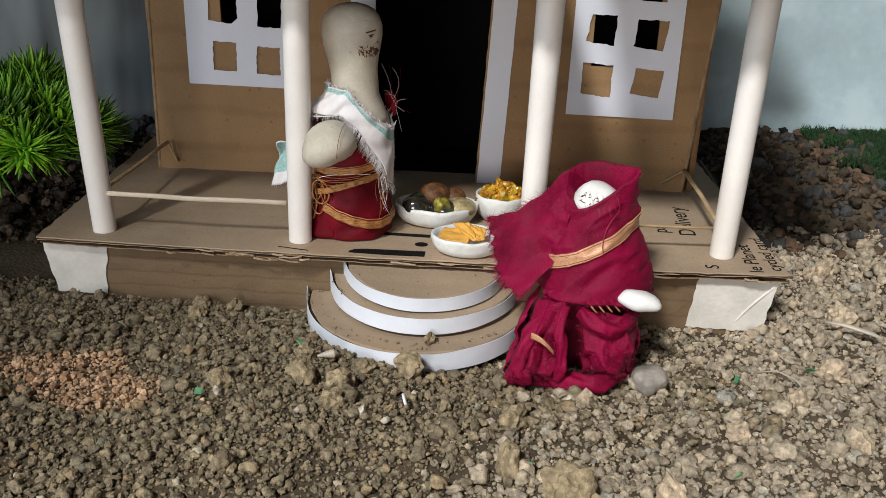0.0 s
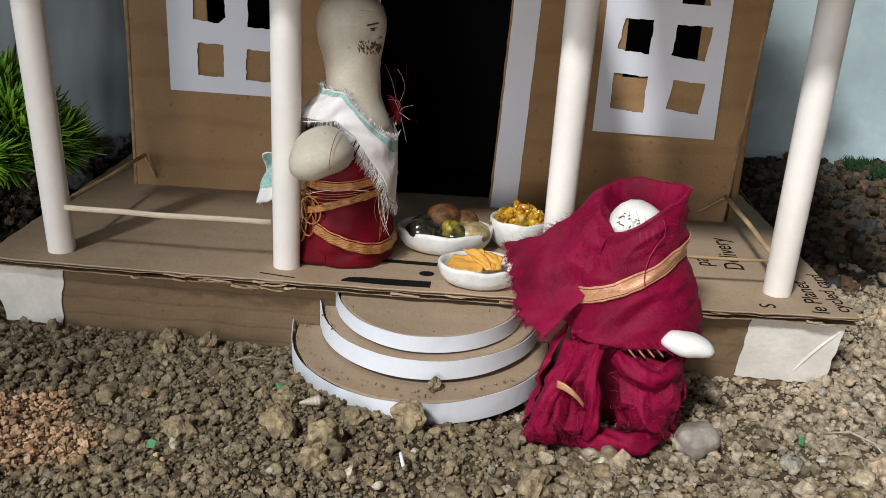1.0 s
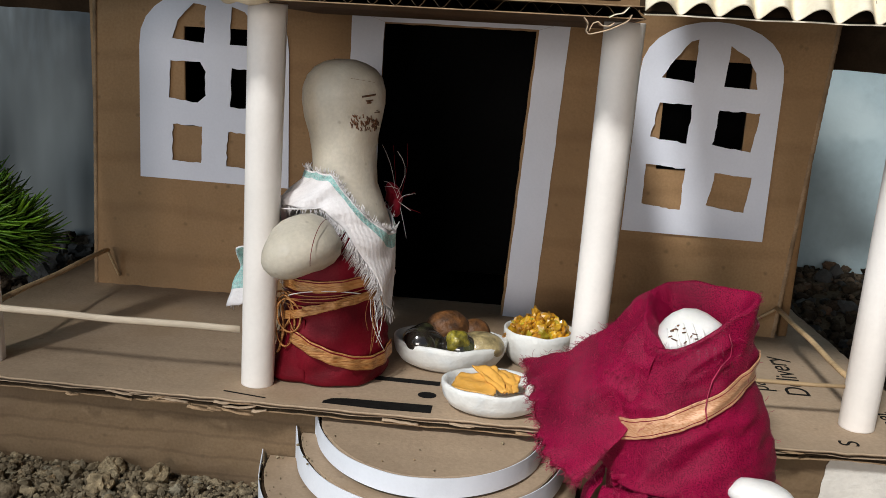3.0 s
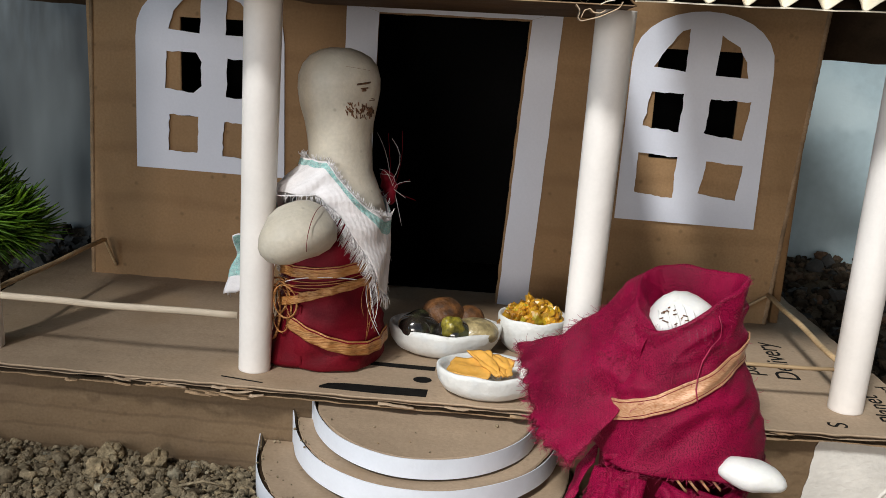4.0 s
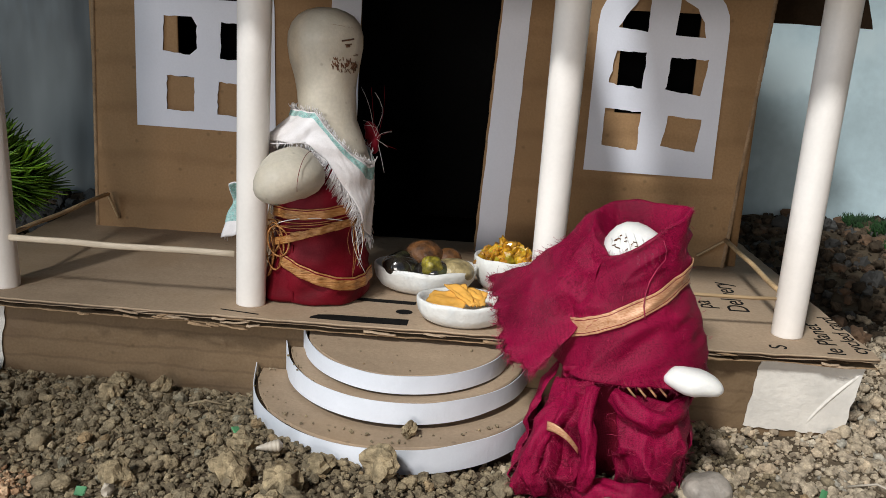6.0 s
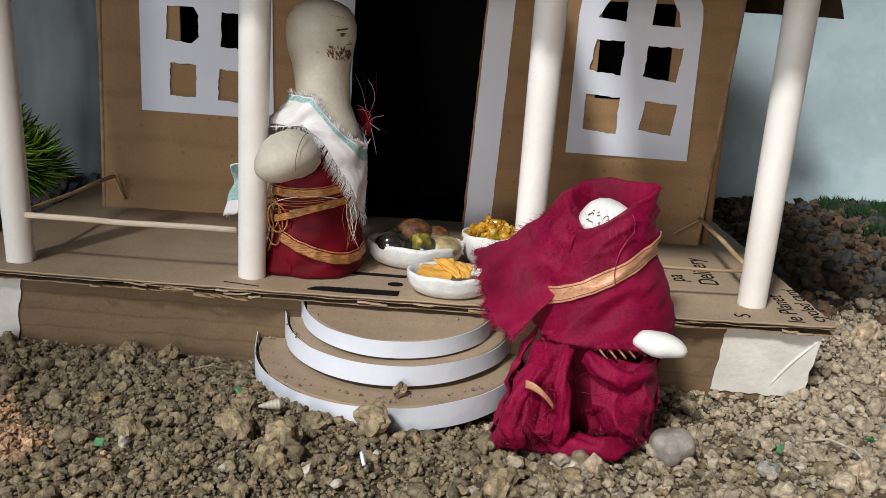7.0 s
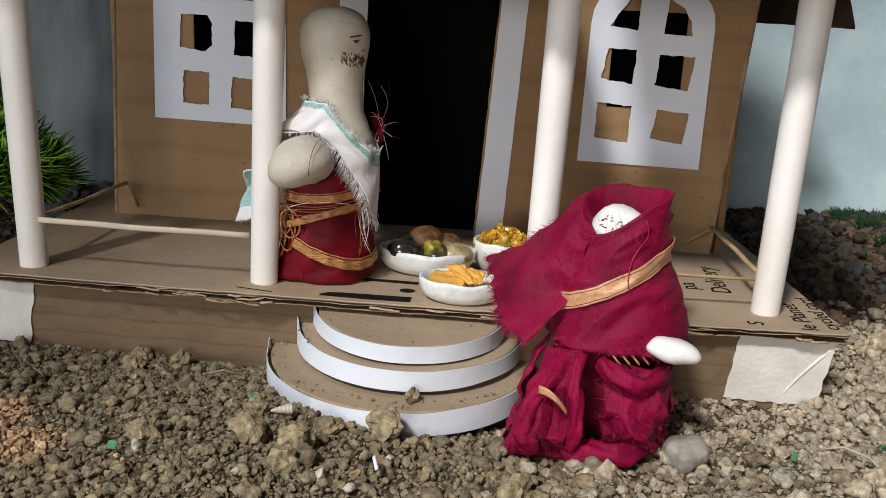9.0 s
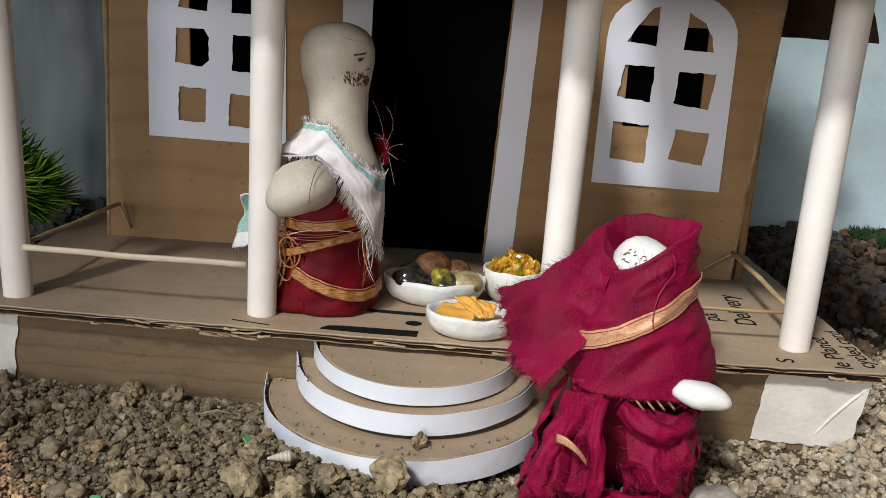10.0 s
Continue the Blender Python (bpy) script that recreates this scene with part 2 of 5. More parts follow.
CEMENT = mat("stained_cement", (0.066, 0.070, 0.066), 0.42, var=0.38, big=18, fine=120, grain=0.35, bump=0.15, bump_d=0.0006, stretch=(1.6, 1, 0.4), alt=(0.25, 0.27, 0.26), alt_scale=9, alt_lo=0.46, alt_hi=0.70)
WHITEWASH = mat("whitewashed_plaster", (0.50, 0.63, 0.67), 0.8, var=0.08, big=14, fine=180, grain=0.15, bump=0.3, bump_d=0.001, alt=(0.57, 0.69, 0.72), alt_scale=22)
BRINJAL = mat("glossy_aubergine", (0.022, 0.018, 0.014), 0.12, var=0.3, big=120, fine=500, grain=0.1, bump=0.1, coat=0.8, alt=(0.07, 0.075, 0.03), alt_scale=90, alt_lo=0.5, alt_hi=0.7)
MASALA = mat("green_masala", (0.34, 0.27, 0.03), 0.35, var=0.4, big=300, fine=900, grain=0.6, grain_color=(0.05, 0.05, 0.01), bump=0.8, coat=0.4)
FRIED = mat("fried_vada", (0.15, 0.058, 0.014), 0.6, var=0.4, big=220, fine=700, grain=0.3, dent=(320.0, 0.0012), bump=0.6)
PALEBALL = mat("pale_sweet", (0.40, 0.31, 0.15), 0.35, var=0.28, big=260, fine=600, grain=0.4, dent=(260.0, 0.0012), bump=0.5, coat=0.25, speck=0.6, speck_scale=330)
CURRY = mat("yellow_curry", (0.60, 0.29, 0.018), 0.35, var=0.3, big=200, fine=700, grain=0.3, grain_color=(0.25, 0.10, 0.01), bump=0.6, coat=0.5,
            island=((0.0, (0.45, 0.4, 0.3)), (0.35, (1, 0.9, 0.8)), (0.75, (1.1, 1.25, 1)), (1.0, (0.55, 1.05, 0.6))))
CRISP = mat("fried_crisp", (0.74, 0.37, 0.06), 0.5, var=0.10, big=150, fine=700, grain=0.2, grain_color=(0.78, 0.46, 0.16), bump=0.35, bump_d=0.0004)


# ---- mesh helpers ----
def link_mesh(name, me, material, parent=None, label=""):
    ob = new(name, me)
    for m in material if isinstance(material, (list, tuple)) else [material]:
        me.materials.append(m)
    if parent:
        ob.parent = parent
    if label:
        ob["label"] = label
    return ob


def part(name, bm, material, parent=None, label="", smooth=False):
    me = bpy.data.meshes.new(name)
    bmesh.ops.recalc_face_normals(bm, faces=bm.faces)
    if smooth:
        for f in bm.faces:
            f.smooth = True
    bm.to_mesh(me)
    bm.free()
    return link_mesh(name, me, material, parent, label)


def plate(name, outlines, thick, material, parent=None, label="", to=None, bevel=0.0):
    """A flat sheet of the first outline with the others cut out, thick along its own z, then moved by the matrix to."""
    cu = bpy.data.curves.new(name, "CURVE")
    cu.dimensions, cu.fill_mode, cu.extrude, cu.bevel_depth = "2D", "BOTH", thick / 2 - bevel, bevel
    for o in outlines:
        sp = cu.splines.new("POLY")
        sp.points.add(len(o) - 1)
        for p, (x, y) in zip(sp.points, o):
            p.co = (x, y, 0, 1)
        sp.use_cyclic_u = True
    tmp = new("tmp", cu)
    me = bpy.data.meshes.new_from_object(tmp.evaluated_get(bpy.context.evaluated_depsgraph_get()))
    bpy.data.objects.remove(tmp)
    bpy.data.curves.remove(cu)
    me.name = name
    me.materials.clear()
    weld = bmesh.new()
    weld.from_mesh(me)
    bmesh.ops.remove_doubles(weld, verts=weld.verts, dist=2e-6)
    weld.to_mesh(me)
    weld.free()
    if to:
        me.transform(to)
    return link_mesh(name, me, material, parent, label)


def lettering(text, size, material, parent, to, label=""):
    cu = bpy.data.curves.new("lettering", "FONT")
    cu.body, cu.size, cu.extrude = text, size, 0.00005
    tmp = new("tmp", cu)
    me = bpy.data.meshes.new_from_object(tmp.evaluated_get(bpy.context.evaluated_depsgraph_get()))
    bpy.data.objects.remove(tmp)
    bpy.data.curves.remove(cu)
    me.materials.clear()
    me.transform(to)
    return link_mesh("lettering", me, material, parent, label)


UPRIGHT = pose(0, 0, 0, 90)      # a plate drawn in x, y stands up in x, z


def wob(x, y, z, s, a):
    return a * noise.noise(Vector((x * s, y * s, z * s)))


def box(bm, lo, hi, bevel=0.0):
    vs = [bm.verts.new((x, y, z)) for x in (lo[0], hi[0]) for y in (lo[1], hi[1]) for z in (lo[2], hi[2])]
    fs = [bm.faces.new([vs[i] for i in q]) for q in ((0, 1, 3, 2), (4, 6, 7, 5), (0, 4, 5, 1), (2, 3, 7, 6), (0, 2, 6, 4), (1, 5, 7, 3))]
    if bevel:
        es = list({e for f in fs for e in f.edges})
        bmesh.ops.bevel(bm, geom=es, offset=bevel, segments=2, affect="EDGES")


def loft(bm, rings, slot=0, cap=(True, True), slots=None):
    """Skin closed rings of equal counts."""
    rows = [[bm.verts.new(p) for p in r] for r in rings]
    n = len(rows[0])
    for k, (a, b) in enumerate(zip(rows, rows[1:])):
        for i in range(n):
            f = bm.faces.new((a[i], a[(i + 1) % n], b[(i + 1) % n], b[i]))
            f.smooth, f.material_index = True, slots[k] if slots else slot
    for row, on in ((rows[0], cap[0]), (rows[-1], cap[1])):
        if on:
            f = bm.faces.new(row)
            f.smooth, f.material_index = True, slot if not slots else (slots[0] if row is rows[0] else slots[-1])


def ring(c, rx, ry, n=32, turn=None, fold=0.0, k=7, ph=0.0, jag=0.0):
    out = []
    for i in range(n):
        a = 2 * math.pi * i / n
        r = 1 + fold * math.sin(k * a + ph) * (0.6 + 0.4 * math.sin(2 * a + 1.3 * ph))
        v = Vector((rx * r * math.cos(a), ry * r * math.sin(a), 0))
        if turn:
            v = turn @ v
        v = v + Vector(c)
        if jag:
            v += noise.noise_vector(v * 160) * jag
        out.append(v)
    return out


def refine(rows, k):
    """Smooth rings between the given ones."""
    out = []
    for j in range(len(rows) - 1):
        a, b, c, d = rows[max(j - 1, 0)], rows[j], rows[j + 1], rows[min(j + 2, len(rows) - 1)]
        for i in range(k):
            f = i / k
            out.append([q + (r - p) * (0.5 * f) + (p * 2 - q * 5 + r * 4 - t) * (0.5 * f * f) + (q * 3 - p - r * 3 + t) * (0.5 * f ** 3) for p, q, r, t in zip(a, b, c, d)])
    out.append(rows[-1])
    return out


def crease(rows, c, amp, slant, freq):
    """Press slanting creases into a draped skin, away from its axis c."""
    out = []
    for row in rows:
        new_row = []
        for p in row:
            o = Vector((p.x - c[0], p.y - c[1], 0))
            o = o.normalized() if o.length > 1e-6 else o
            q = Vector((p.x * 45, p.y * 45, (p.z - slant * (p.x - c[0])) * freq))
            g = 1 - 2.2 * abs(noise.noise(q)) + 0.5 * noise.noise(q * 2.6)
            new_row.append(p + o * (amp * g))
        out.append(new_row)
    return out


def tube(bm, pts, r, n=6, slot=0, flat=1.0):
    """Sweep a small section along points; r is one radius or one for each point."""
    pts = [Vector(p) for p in pts]
    rows = []
    up = Vector((0.13, 0.21, 0.97))
    for i, p in enumerate(pts):
        d = (pts[min(i + 1, len(pts) - 1)] - pts[max(i - 1, 0)]).normalized()
        s = d.cross(up)
        s = s.normalized() if s.length > 1e-4 else d.orthogonal().normalized()
        u = s.cross(d)
        rr = r[i] if isinstance(r, (list, tuple)) else r
        rows.append([p + s * (rr * math.cos(2 * math.pi * j / n)) + u * (rr * flat * math.sin(2 * math.pi * j / n)) for j in range(n)])
    loft(bm, rows, slot)


def blob(bm, c, r, slot=0, rough=0.1, freq=60, turn=None, sub=3, fold=0.0):
    """A rounded lump, uneven."""
    made = bmesh.ops.create_icosphere(bm, subdivisions=sub, radius=1)["verts"]
    c = Vector(c)
    for v in made:
        d = v.co.normalized()
        p = Vector((d.x * r[0], d.y * r[1], d.z * r[2]))
        g = 1 + rough * noise.noise((p + c) * freq) + fold * abs(noise.noise((p + c) * freq * 1.7 + Vector((3, 1, 2))))
        p *= g
        if turn:
            p = turn @ p
        v.co = p + c
    for f in {f for v in made for f in v.link_faces}:
        f.smooth, f.material_index = True, slot


def patch(bm, fn, nu, nv, thick, slot=0, slot_fn=None):
    """A cloth sheet fn(u, v) with thickness."""
    P = [[Vector(fn(i / nu, j / nv)) for j in range(nv + 1)] for i in range(nu + 1)]

    def normal(i, j):
        a = P[min(i + 1, nu)][j] - P[max(i - 1, 0)][j]
        b = P[i][min(j + 1, nv)] - P[i][max(j - 1, 0)]
        c = a.cross(b)
        return c.normalized() if c.length > 1e-12 else Vector((0, 0, 0))

    top = [[bm.verts.new(p) for p in row] for row in P]
    low = [[bm.verts.new(P[i][j] - normal(i, j) * thick) for j in range(nv + 1)] for i in range(nu + 1)]

    def face(q, k):
        f = bm.faces.new(q)
        f.smooth, f.material_index = True, k

    for i in range(nu):
        for j in range(nv):
            k = slot_fn((i + 0.5) / nu, (j + 0.5) / nv) if slot_fn else slot
            face((top[i][j], top[i + 1][j], top[i + 1][j + 1], top[i][j + 1]), k)
            face((low[i][j], low[i][j + 1], low[i + 1][j + 1], low[i + 1][j]), k)
    for i in range(nu):
        for j in (0, nv):
            face((top[i][j], low[i][j], low[i + 1][j], top[i + 1][j]), slot)
    for j in range(nv):
        for i in (0, nu):
            face((top[i][j], top[i][j + 1], low[i][j + 1], low[i][j]), slot)


def thing(name, label, category, group="", at=(0, 0, 0)):
    return tagged(new(name), label, category, group)


# ---- ground ----
DECK = 0.035


def ground_z(x, y):
    s = lambda a, b, v: max(0.0, min(1.0, (v - a) / (b - a)))
    z = -0.002 + 0.008 * s(0.02, -0.06, x) * s(0.40, 0.33, y) + 0.004 * s(0.34, 0.26, y)
    z += 0.014 * s(0.50, 0.68, y) * s(0.12, 0.2, x) + 0.004 * s(0.12, 0.2, x)
    z += wob(x, y, 0, 18, 0.003) + wob(x, y, 3, 60, 0.0014)
    return z


def axis(lo, hi, step, far):
    mid = list(np.arange(lo, hi, step))
    out, d = [], step
    p = hi
    while p < far:
        out.append(p)
        d *= 1.5
        p += d
    left, d, p = [], step, lo - step
    while p > -far:
        left.append(p)
        d *= 1.5
        p -= d
    return left[::-1] + mid + out


gx, gy = axis(-0.42, 0.46, 0.004, 60), axis(-0.02, 0.80, 0.004, 60)
gv = [(x, y, ground_z(x, y) if abs(x) < 2 and abs(y) < 2 else -0.002) for y in gy for x in gx]
gf = [(j * len(gx) + i, j * len(gx) + i + 1, (j + 1) * len(gx) + i + 1, (j + 1) * len(gx) + i) for j in range(len(gy) - 1) for i in range(len(gx) - 1)]
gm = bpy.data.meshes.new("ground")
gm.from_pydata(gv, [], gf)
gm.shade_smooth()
tagged(link_mesh("ground", gm, SOIL_SHADE), "dry brown soil covered with crumbs and pebbles", "ground", kind="structure")


def lump_mesh(sub, seed):
    bm = bmesh.new()
    vs = bmesh.ops.create_icosphere(bm, subdivisions=sub, radius=1)["verts"]
    off = Vector((seed * 3.7, seed * 1.3, seed * 2.1))
    for v in vs:
        d = v.co.normalized()
        v.co = d * (1 + 0.45 * noise.noise(d * 1.3 + off) + 0.34 * noise.noise(d * 2.9 + off) + (0.15 if sub > 2 else 0.20) * noise.noise(d * 6.5 + off) + (0.10 if sub > 2 else 0.0) * noise.noise(d * 13 + off))
    bm.verts.index_update()
    v = np.array([v.co[:] for v in bm.verts])
    f = np.array([[q.index for q in t.verts] for t in bm.faces])
    bm.free()
    return v, f


LUMPS = {s: [lump_mesh(s, k + 10 * s) for k in range(12)] for s in (1, 2, 3)}


def scatter(name, spots, material, label, category, big=0.00125, level=None):
    """Many crumbs in one mesh; spots are rows of x, y, radius."""
    rng = np.random.default_rng(len(spots))
    vs, fs, sm, base = [], [], [], 0
    for x, y, r in spots:
        v, f = LUMPS[3 if r > 0.0022 else 2 if r > big else 1][rng.integers(12)]
        q = Euler(rng.uniform(0, 6.28, 3)).to_matrix()
        sc = r * rng.uniform(0.7, 1.2, 3)
        p = (v * sc) @ np.array(q).T
        p[:, 2] *= 0.85
        p += (x, y, ground_z(x, y) + rng.uniform(0.1, 1.15) * r) if level is None else (x, y, level + 0.6 * r)
        vs.append(p)
        fs.append(f + base)
        sm.append(np.full(len(f), r > 0.0022))
        base += len(v)
    vs, fs = np.concatenate(vs), np.concatenate(fs)
    me = bpy.data.meshes.new(name)
    me.vertices.add(len(vs))
    me.vertices.foreach_set("co", vs.ravel().astype(np.float32))
    me.loops.add(fs.size)
    me.loops.foreach_set("vertex_index", fs.ravel().astype(np.int32))
    me.polygons.add(len(fs))
    me.polygons.foreach_set("loop_start", np.arange(0, fs.size, 3, dtype=np.int32))
    me.polygons.foreach_set("use_smooth", np.concatenate(sm))
    me.update()
    me.validate()
    return tagged(link_mesh(name, me, material), label, category, kind="stuff")


def blocked(x, y):
    """Under the platform or the steps."""
    return (-0.222 < x < 0.152 and y > 0.402) or ((x + 0.0265) / 0.0555) ** 2 + ((y - 0.40) / 0.0575) ** 2 < 1


def spread(layers, lo, hi, seed, keep=lambda x, y: True):
    """Places for crumbs: layers of (count, least radius, largest radius)."""
    rng = np.random.default_rng(seed)
    out = []
    for count, r0, r1 in layers:
        for _ in range(count):
            x, y = rng.uniform(lo[0], hi[0]), rng.uniform(lo[1], hi[1])
            r = r0 + (r1 - r0) * rng.random() ** 2
            if not blocked(x, y) and keep(x, y):
                out.append((x, y, r))
    return out


def pale(x, y):
    g = noise.noise(Vector((x * 14, y * 14, 5))) * 0.3 + noise.noise(Vector((x * 300, y * 300, 5))) * 0.6
    return g + (x - 0.055) * 5 + max(0, 0.33 - y) * 4.0 - max(0, y - 0.42) * 6 > 0.12


def sandy(x, y):
    g = ((x + 0.158 + 0.5 * (y - 0.31)) / 0.044) ** 2 + ((y - 0.309) / 0.025) ** 2
    return g + 1.3 * noise.noise(Vector((x * 40, y * 40, 1))) + 0.9 * noise.noise(Vector((x * 600, y * 600, 1))) < 0.8


scatter("soil_crumbs", spread(((14000, 0.0004, 0.0008), (30000, 0.0006, 0.0013), (6500, 0.0012, 0.0022), (420, 0.0022, 0.0040)), (-0.33, 0.205), (0.20, 0.42), 3, lambda x, y: not pale(x, y) and not sandy(x, y)), CLOD, "loose brown soil crumbs heaped over the ground", "soil")
scatter("pale_gravel", spread(((12000, 0.0004, 0.0008), (20000, 0.0007, 0.0015), (5200, 0.0015, 0.0027), (520, 0.0027, 0.0048)), (-0.04, 0.205), (0.31, 0.54), 4, pale), GRIT, "pale dry grit and small stones on the ground", "gravel")
scatter("orange_sand", spread(((16000, 0.0005, 0.0011), (1500, 0.0011, 0.0022)), (-0.30, 0.22), (-0.08, 0.36), 5, sandy), SAND, "patch of coarse orange sand on the soil", "sand")
scatter("far_soil", spread(((9000, 0.0008, 0.002), (3200, 0.0018, 0.0045)), (-0.42, 0.46), (0.44, 0.74), 6, lambda x, y: not pale(x, y)), DARKSOIL, "coarse soil beside the wall, shade put into its colour", "soil")

# ---- walls of the yard behind; unseen walls and ceiling added round the front ----
bm = bmesh.new()
box(bm, (-1.5, 0.745, -0.02), (0.02, 0.90, 2.5))
tagged(part("wall_cement", bm, CEMENT), "dark damp-stained cement wall behind the house", "wall", kind="structure")
bm = bmesh.new()
box(bm, (0.02, 0.742, -0.02), (1.5, 0.90, 2.5))
tagged(part("wall_whitewashed", bm, WHITEWASH), "bluish white plastered wall behind the house", "wall", kind="structure")
# Added out of view; the hole lets the side fill in
plate("wall_west", [[(-1.15, -0.02), (0.90, -0.02), (0.90, 2.5), (-1.15, 2.5)],
                    [(-1.05, 0.10), (-0.35, 0.10), (-0.35, 1.10), (-1.05, 1.10)]],
      0.1, CEMENT, to=Matrix.Translation((-1.55, 0, 0)) @ pose(0, 0, 0, 90, 0, 90))
tagged(bpy.data.objects["wall_west"], "unseen side wall added with an opening for the side fill", "wall", kind="structure")
# Added out of view, with the ceiling, to hold back stray light
bm = bmesh.new()
box(bm, (1.5, -1.15, -0.02), (1.6, 0.90, 2.5))
tagged(part("wall_east", bm, CEMENT), "unseen plain side wall added to close the space", "wall", kind="structure")
bm = bmesh.new()
box(bm, (-1.6, -1.15, 2.5), (1.6, 0.90, 2.6))
tagged(part("ceiling", bm, CEMENT), "unseen plain ceiling added to close the space", "ceiling", kind="structure")
# Added out of view; the west jamb dims the sun on the left
plate("wall_south", [[(-1.5, -0.02), (1.5, -0.02), (1.5, 2.5), (-1.5, 2.5)],
                     [(-0.84, 0.03), (0.55, 0.03), (0.55, 2.42), (-0.84, 2.42)]],
      0.1, CEMENT, to=Matrix.Translation((0, -1.05, 0)) @ UPRIGHT)
tagged(bpy.data.objects["wall_south"], "unseen wall added in front, its opening shapes the sunlight", "wall", kind="structure")

# ---- the cardboard house ----
house = thing("model_house", "brown cardboard model house with porch, paper windows and corrugated roof", "model house")


def wavy_edge(pts, step, amp, freq=90, seed=0.0):
    """Resample a closed outline and let it wander, as if cut by hand."""
    out = []
    for (x0, y0), (x1, y1) in zip(pts, pts[1:] + pts[:1]):
        n = max(1, int(math.hypot(x1 - x0, y1 - y0) / step))
        for i in range(n):
            x, y = x0 + (x1 - x0) * i / n, y0 + (y1 - y0) * i / n
            d = noise.noise_vector(Vector((x * freq, y * freq, seed)))
            out.append((x + amp * d.x, y + amp * d.y))
    return out


def deck_front(x):
    """The front edge of the deck bows out a little."""
    return 0.3893 + 0.11 * (x + 0.05) ** 2


deck_outline = [(x, deck_front(x)) for x in np.linspace(-0.2195, 0.155, 9).tolist()] + [(0.143, 0.60), (-0.232, 0.60)]
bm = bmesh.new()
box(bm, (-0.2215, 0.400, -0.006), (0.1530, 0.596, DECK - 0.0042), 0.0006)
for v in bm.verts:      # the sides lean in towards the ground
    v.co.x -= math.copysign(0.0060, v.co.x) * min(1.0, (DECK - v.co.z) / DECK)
platform = part("platform", bm, KRAFT_SHADE, house, "cardboard porch platform with taped corners")
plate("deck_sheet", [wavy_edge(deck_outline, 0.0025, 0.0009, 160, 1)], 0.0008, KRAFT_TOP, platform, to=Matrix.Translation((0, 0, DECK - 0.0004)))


def edge_layer(z, y0, thick, amp, seed, material, label):
    """A wavering torn layer of board along the front and the east edge of the deck."""
    bm = bmesh.new()
    path = [(-0.2195 + 0.3745 * i / 150, 0.0) for i in range(151)] + [(0.155 - 0.010 * i / 60, 0.18 * i / 60) for i in range(1, 61)]
    rows = []
    for x, d in path:
        w = amp * (noise.noise(Vector((x * 38, d * 38, seed))) + 0.5 * noise.noise(Vector((x * 150, d * 150, seed))))
        c = 0.0009 * noise.noise(Vector((x * 70, d * 70, seed + 9)))
        inn = Vector((-0.010, 0, 0)) if d > 0 else Vector((0, 0.010, 0))
        p = Vector((x + (c if d > 0 else 0), deck_front(x) + y0 + d - (0 if d > 0 else c), z + w))
        rows.append([p, p + Vector((0, 0, thick)), p + inn + Vector((0, 0, thick - w)), p + inn - Vector((0, 0, w))])
    loft(bm, rows)
    for f in bm.faces:
        f.smooth = False
    part("torn_layer", bm, material, platform, label)


# First layer is dark: the gap's shade under the deck sheet
edge_layer(DECK - 0.0032, 0.0024, 0.0006, 0.0013, 2.0, SHADE_LINER, "wavering torn cardboard layer")
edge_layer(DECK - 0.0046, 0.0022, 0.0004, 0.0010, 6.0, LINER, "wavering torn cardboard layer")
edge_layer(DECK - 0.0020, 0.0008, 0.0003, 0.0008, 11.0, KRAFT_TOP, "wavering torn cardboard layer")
# Dark block in place of the shaded hollow behind the deck edge
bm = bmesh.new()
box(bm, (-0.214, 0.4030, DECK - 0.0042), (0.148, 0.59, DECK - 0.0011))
part("flute_core", bm, SHADE_LINER, platform)

rng = random.Random(17)
for x in [rng.uniform(-0.135, -0.082) for _ in range(9)] + [rng.uniform(-0.21, 0.02) for _ in range(9)] + [rng.uniform(0.085, 0.145) for _ in range(4)]:
    bm = bmesh.new()
    ln, wide, z = rng.uniform(0.004, 0.013), rng.uniform(0.0005, 0.0010), DECK - rng.uniform(0.0010, 0.0046)
    dip, bow = rng.uniform(-0.0014, 0.0010), rng.uniform(0.0004, 0.0014)
    patch(bm, lambda u, v: Vector((x + ln * u, deck_front(x + ln * u) + 0.0006 - bow * math.sin(math.pi * u) + 0.0010 * v, z + dip * u * u + wide * (v - 0.5) * (1 - 0.7 * u) + 0.0003 * noise.noise(Vector((u * 9, x * 99, v))))), 12, 3, 0.0002)
    part("torn_sliver", bm, KRAFT_TOP if rng.random() < 0.6 else LINER, platform, "peeled sliver of torn board")


def tape_piece(x0, x1, x2, x3, seed):
    """Tape round a corner: x0, x1 at its foot, x2, x3 at its top."""
    o = wavy_edge([(x0, 0.0015), (x1, 0.001), (x3, DECK - 0.0050), (x2, DECK - 0.0055)], 0.0016, 0.0009, 260, seed)
    return plate("tape", [o], 0.0004, TAPE, platform, "wrinkled cream masking tape", to=Matrix.Translation((0, 0.3994, 0)) @ UPRIGHT)


tape_piece(0.1100, 0.1475, 0.1135, 0.1525, 2)
tape_piece(-0.2160, -0.1900, -0.2212, -0.1865, 7)
bm = bmesh.new()
def crease_fold(u, v):
    """A soft fold running slantwise down the tape."""
    x, z = 0.1510 - 0.0175 * u - 0.0015 * math.sin(3 * u), 0.0265 - 0.0225 * u
    w = (v - 0.5) * 0.0026
    return Vector((x + 0.8 * w, 0.39945 - 0.0009 * math.sin(math.pi * v) ** 2 * math.sin(math.pi * (0.1 + 0.85 * u)), z - 0.6 * w))


patch(bm, crease_fold, 20, 16, 0.0001)
part("tape_crease", bm, TAPE, platform, smooth=True)

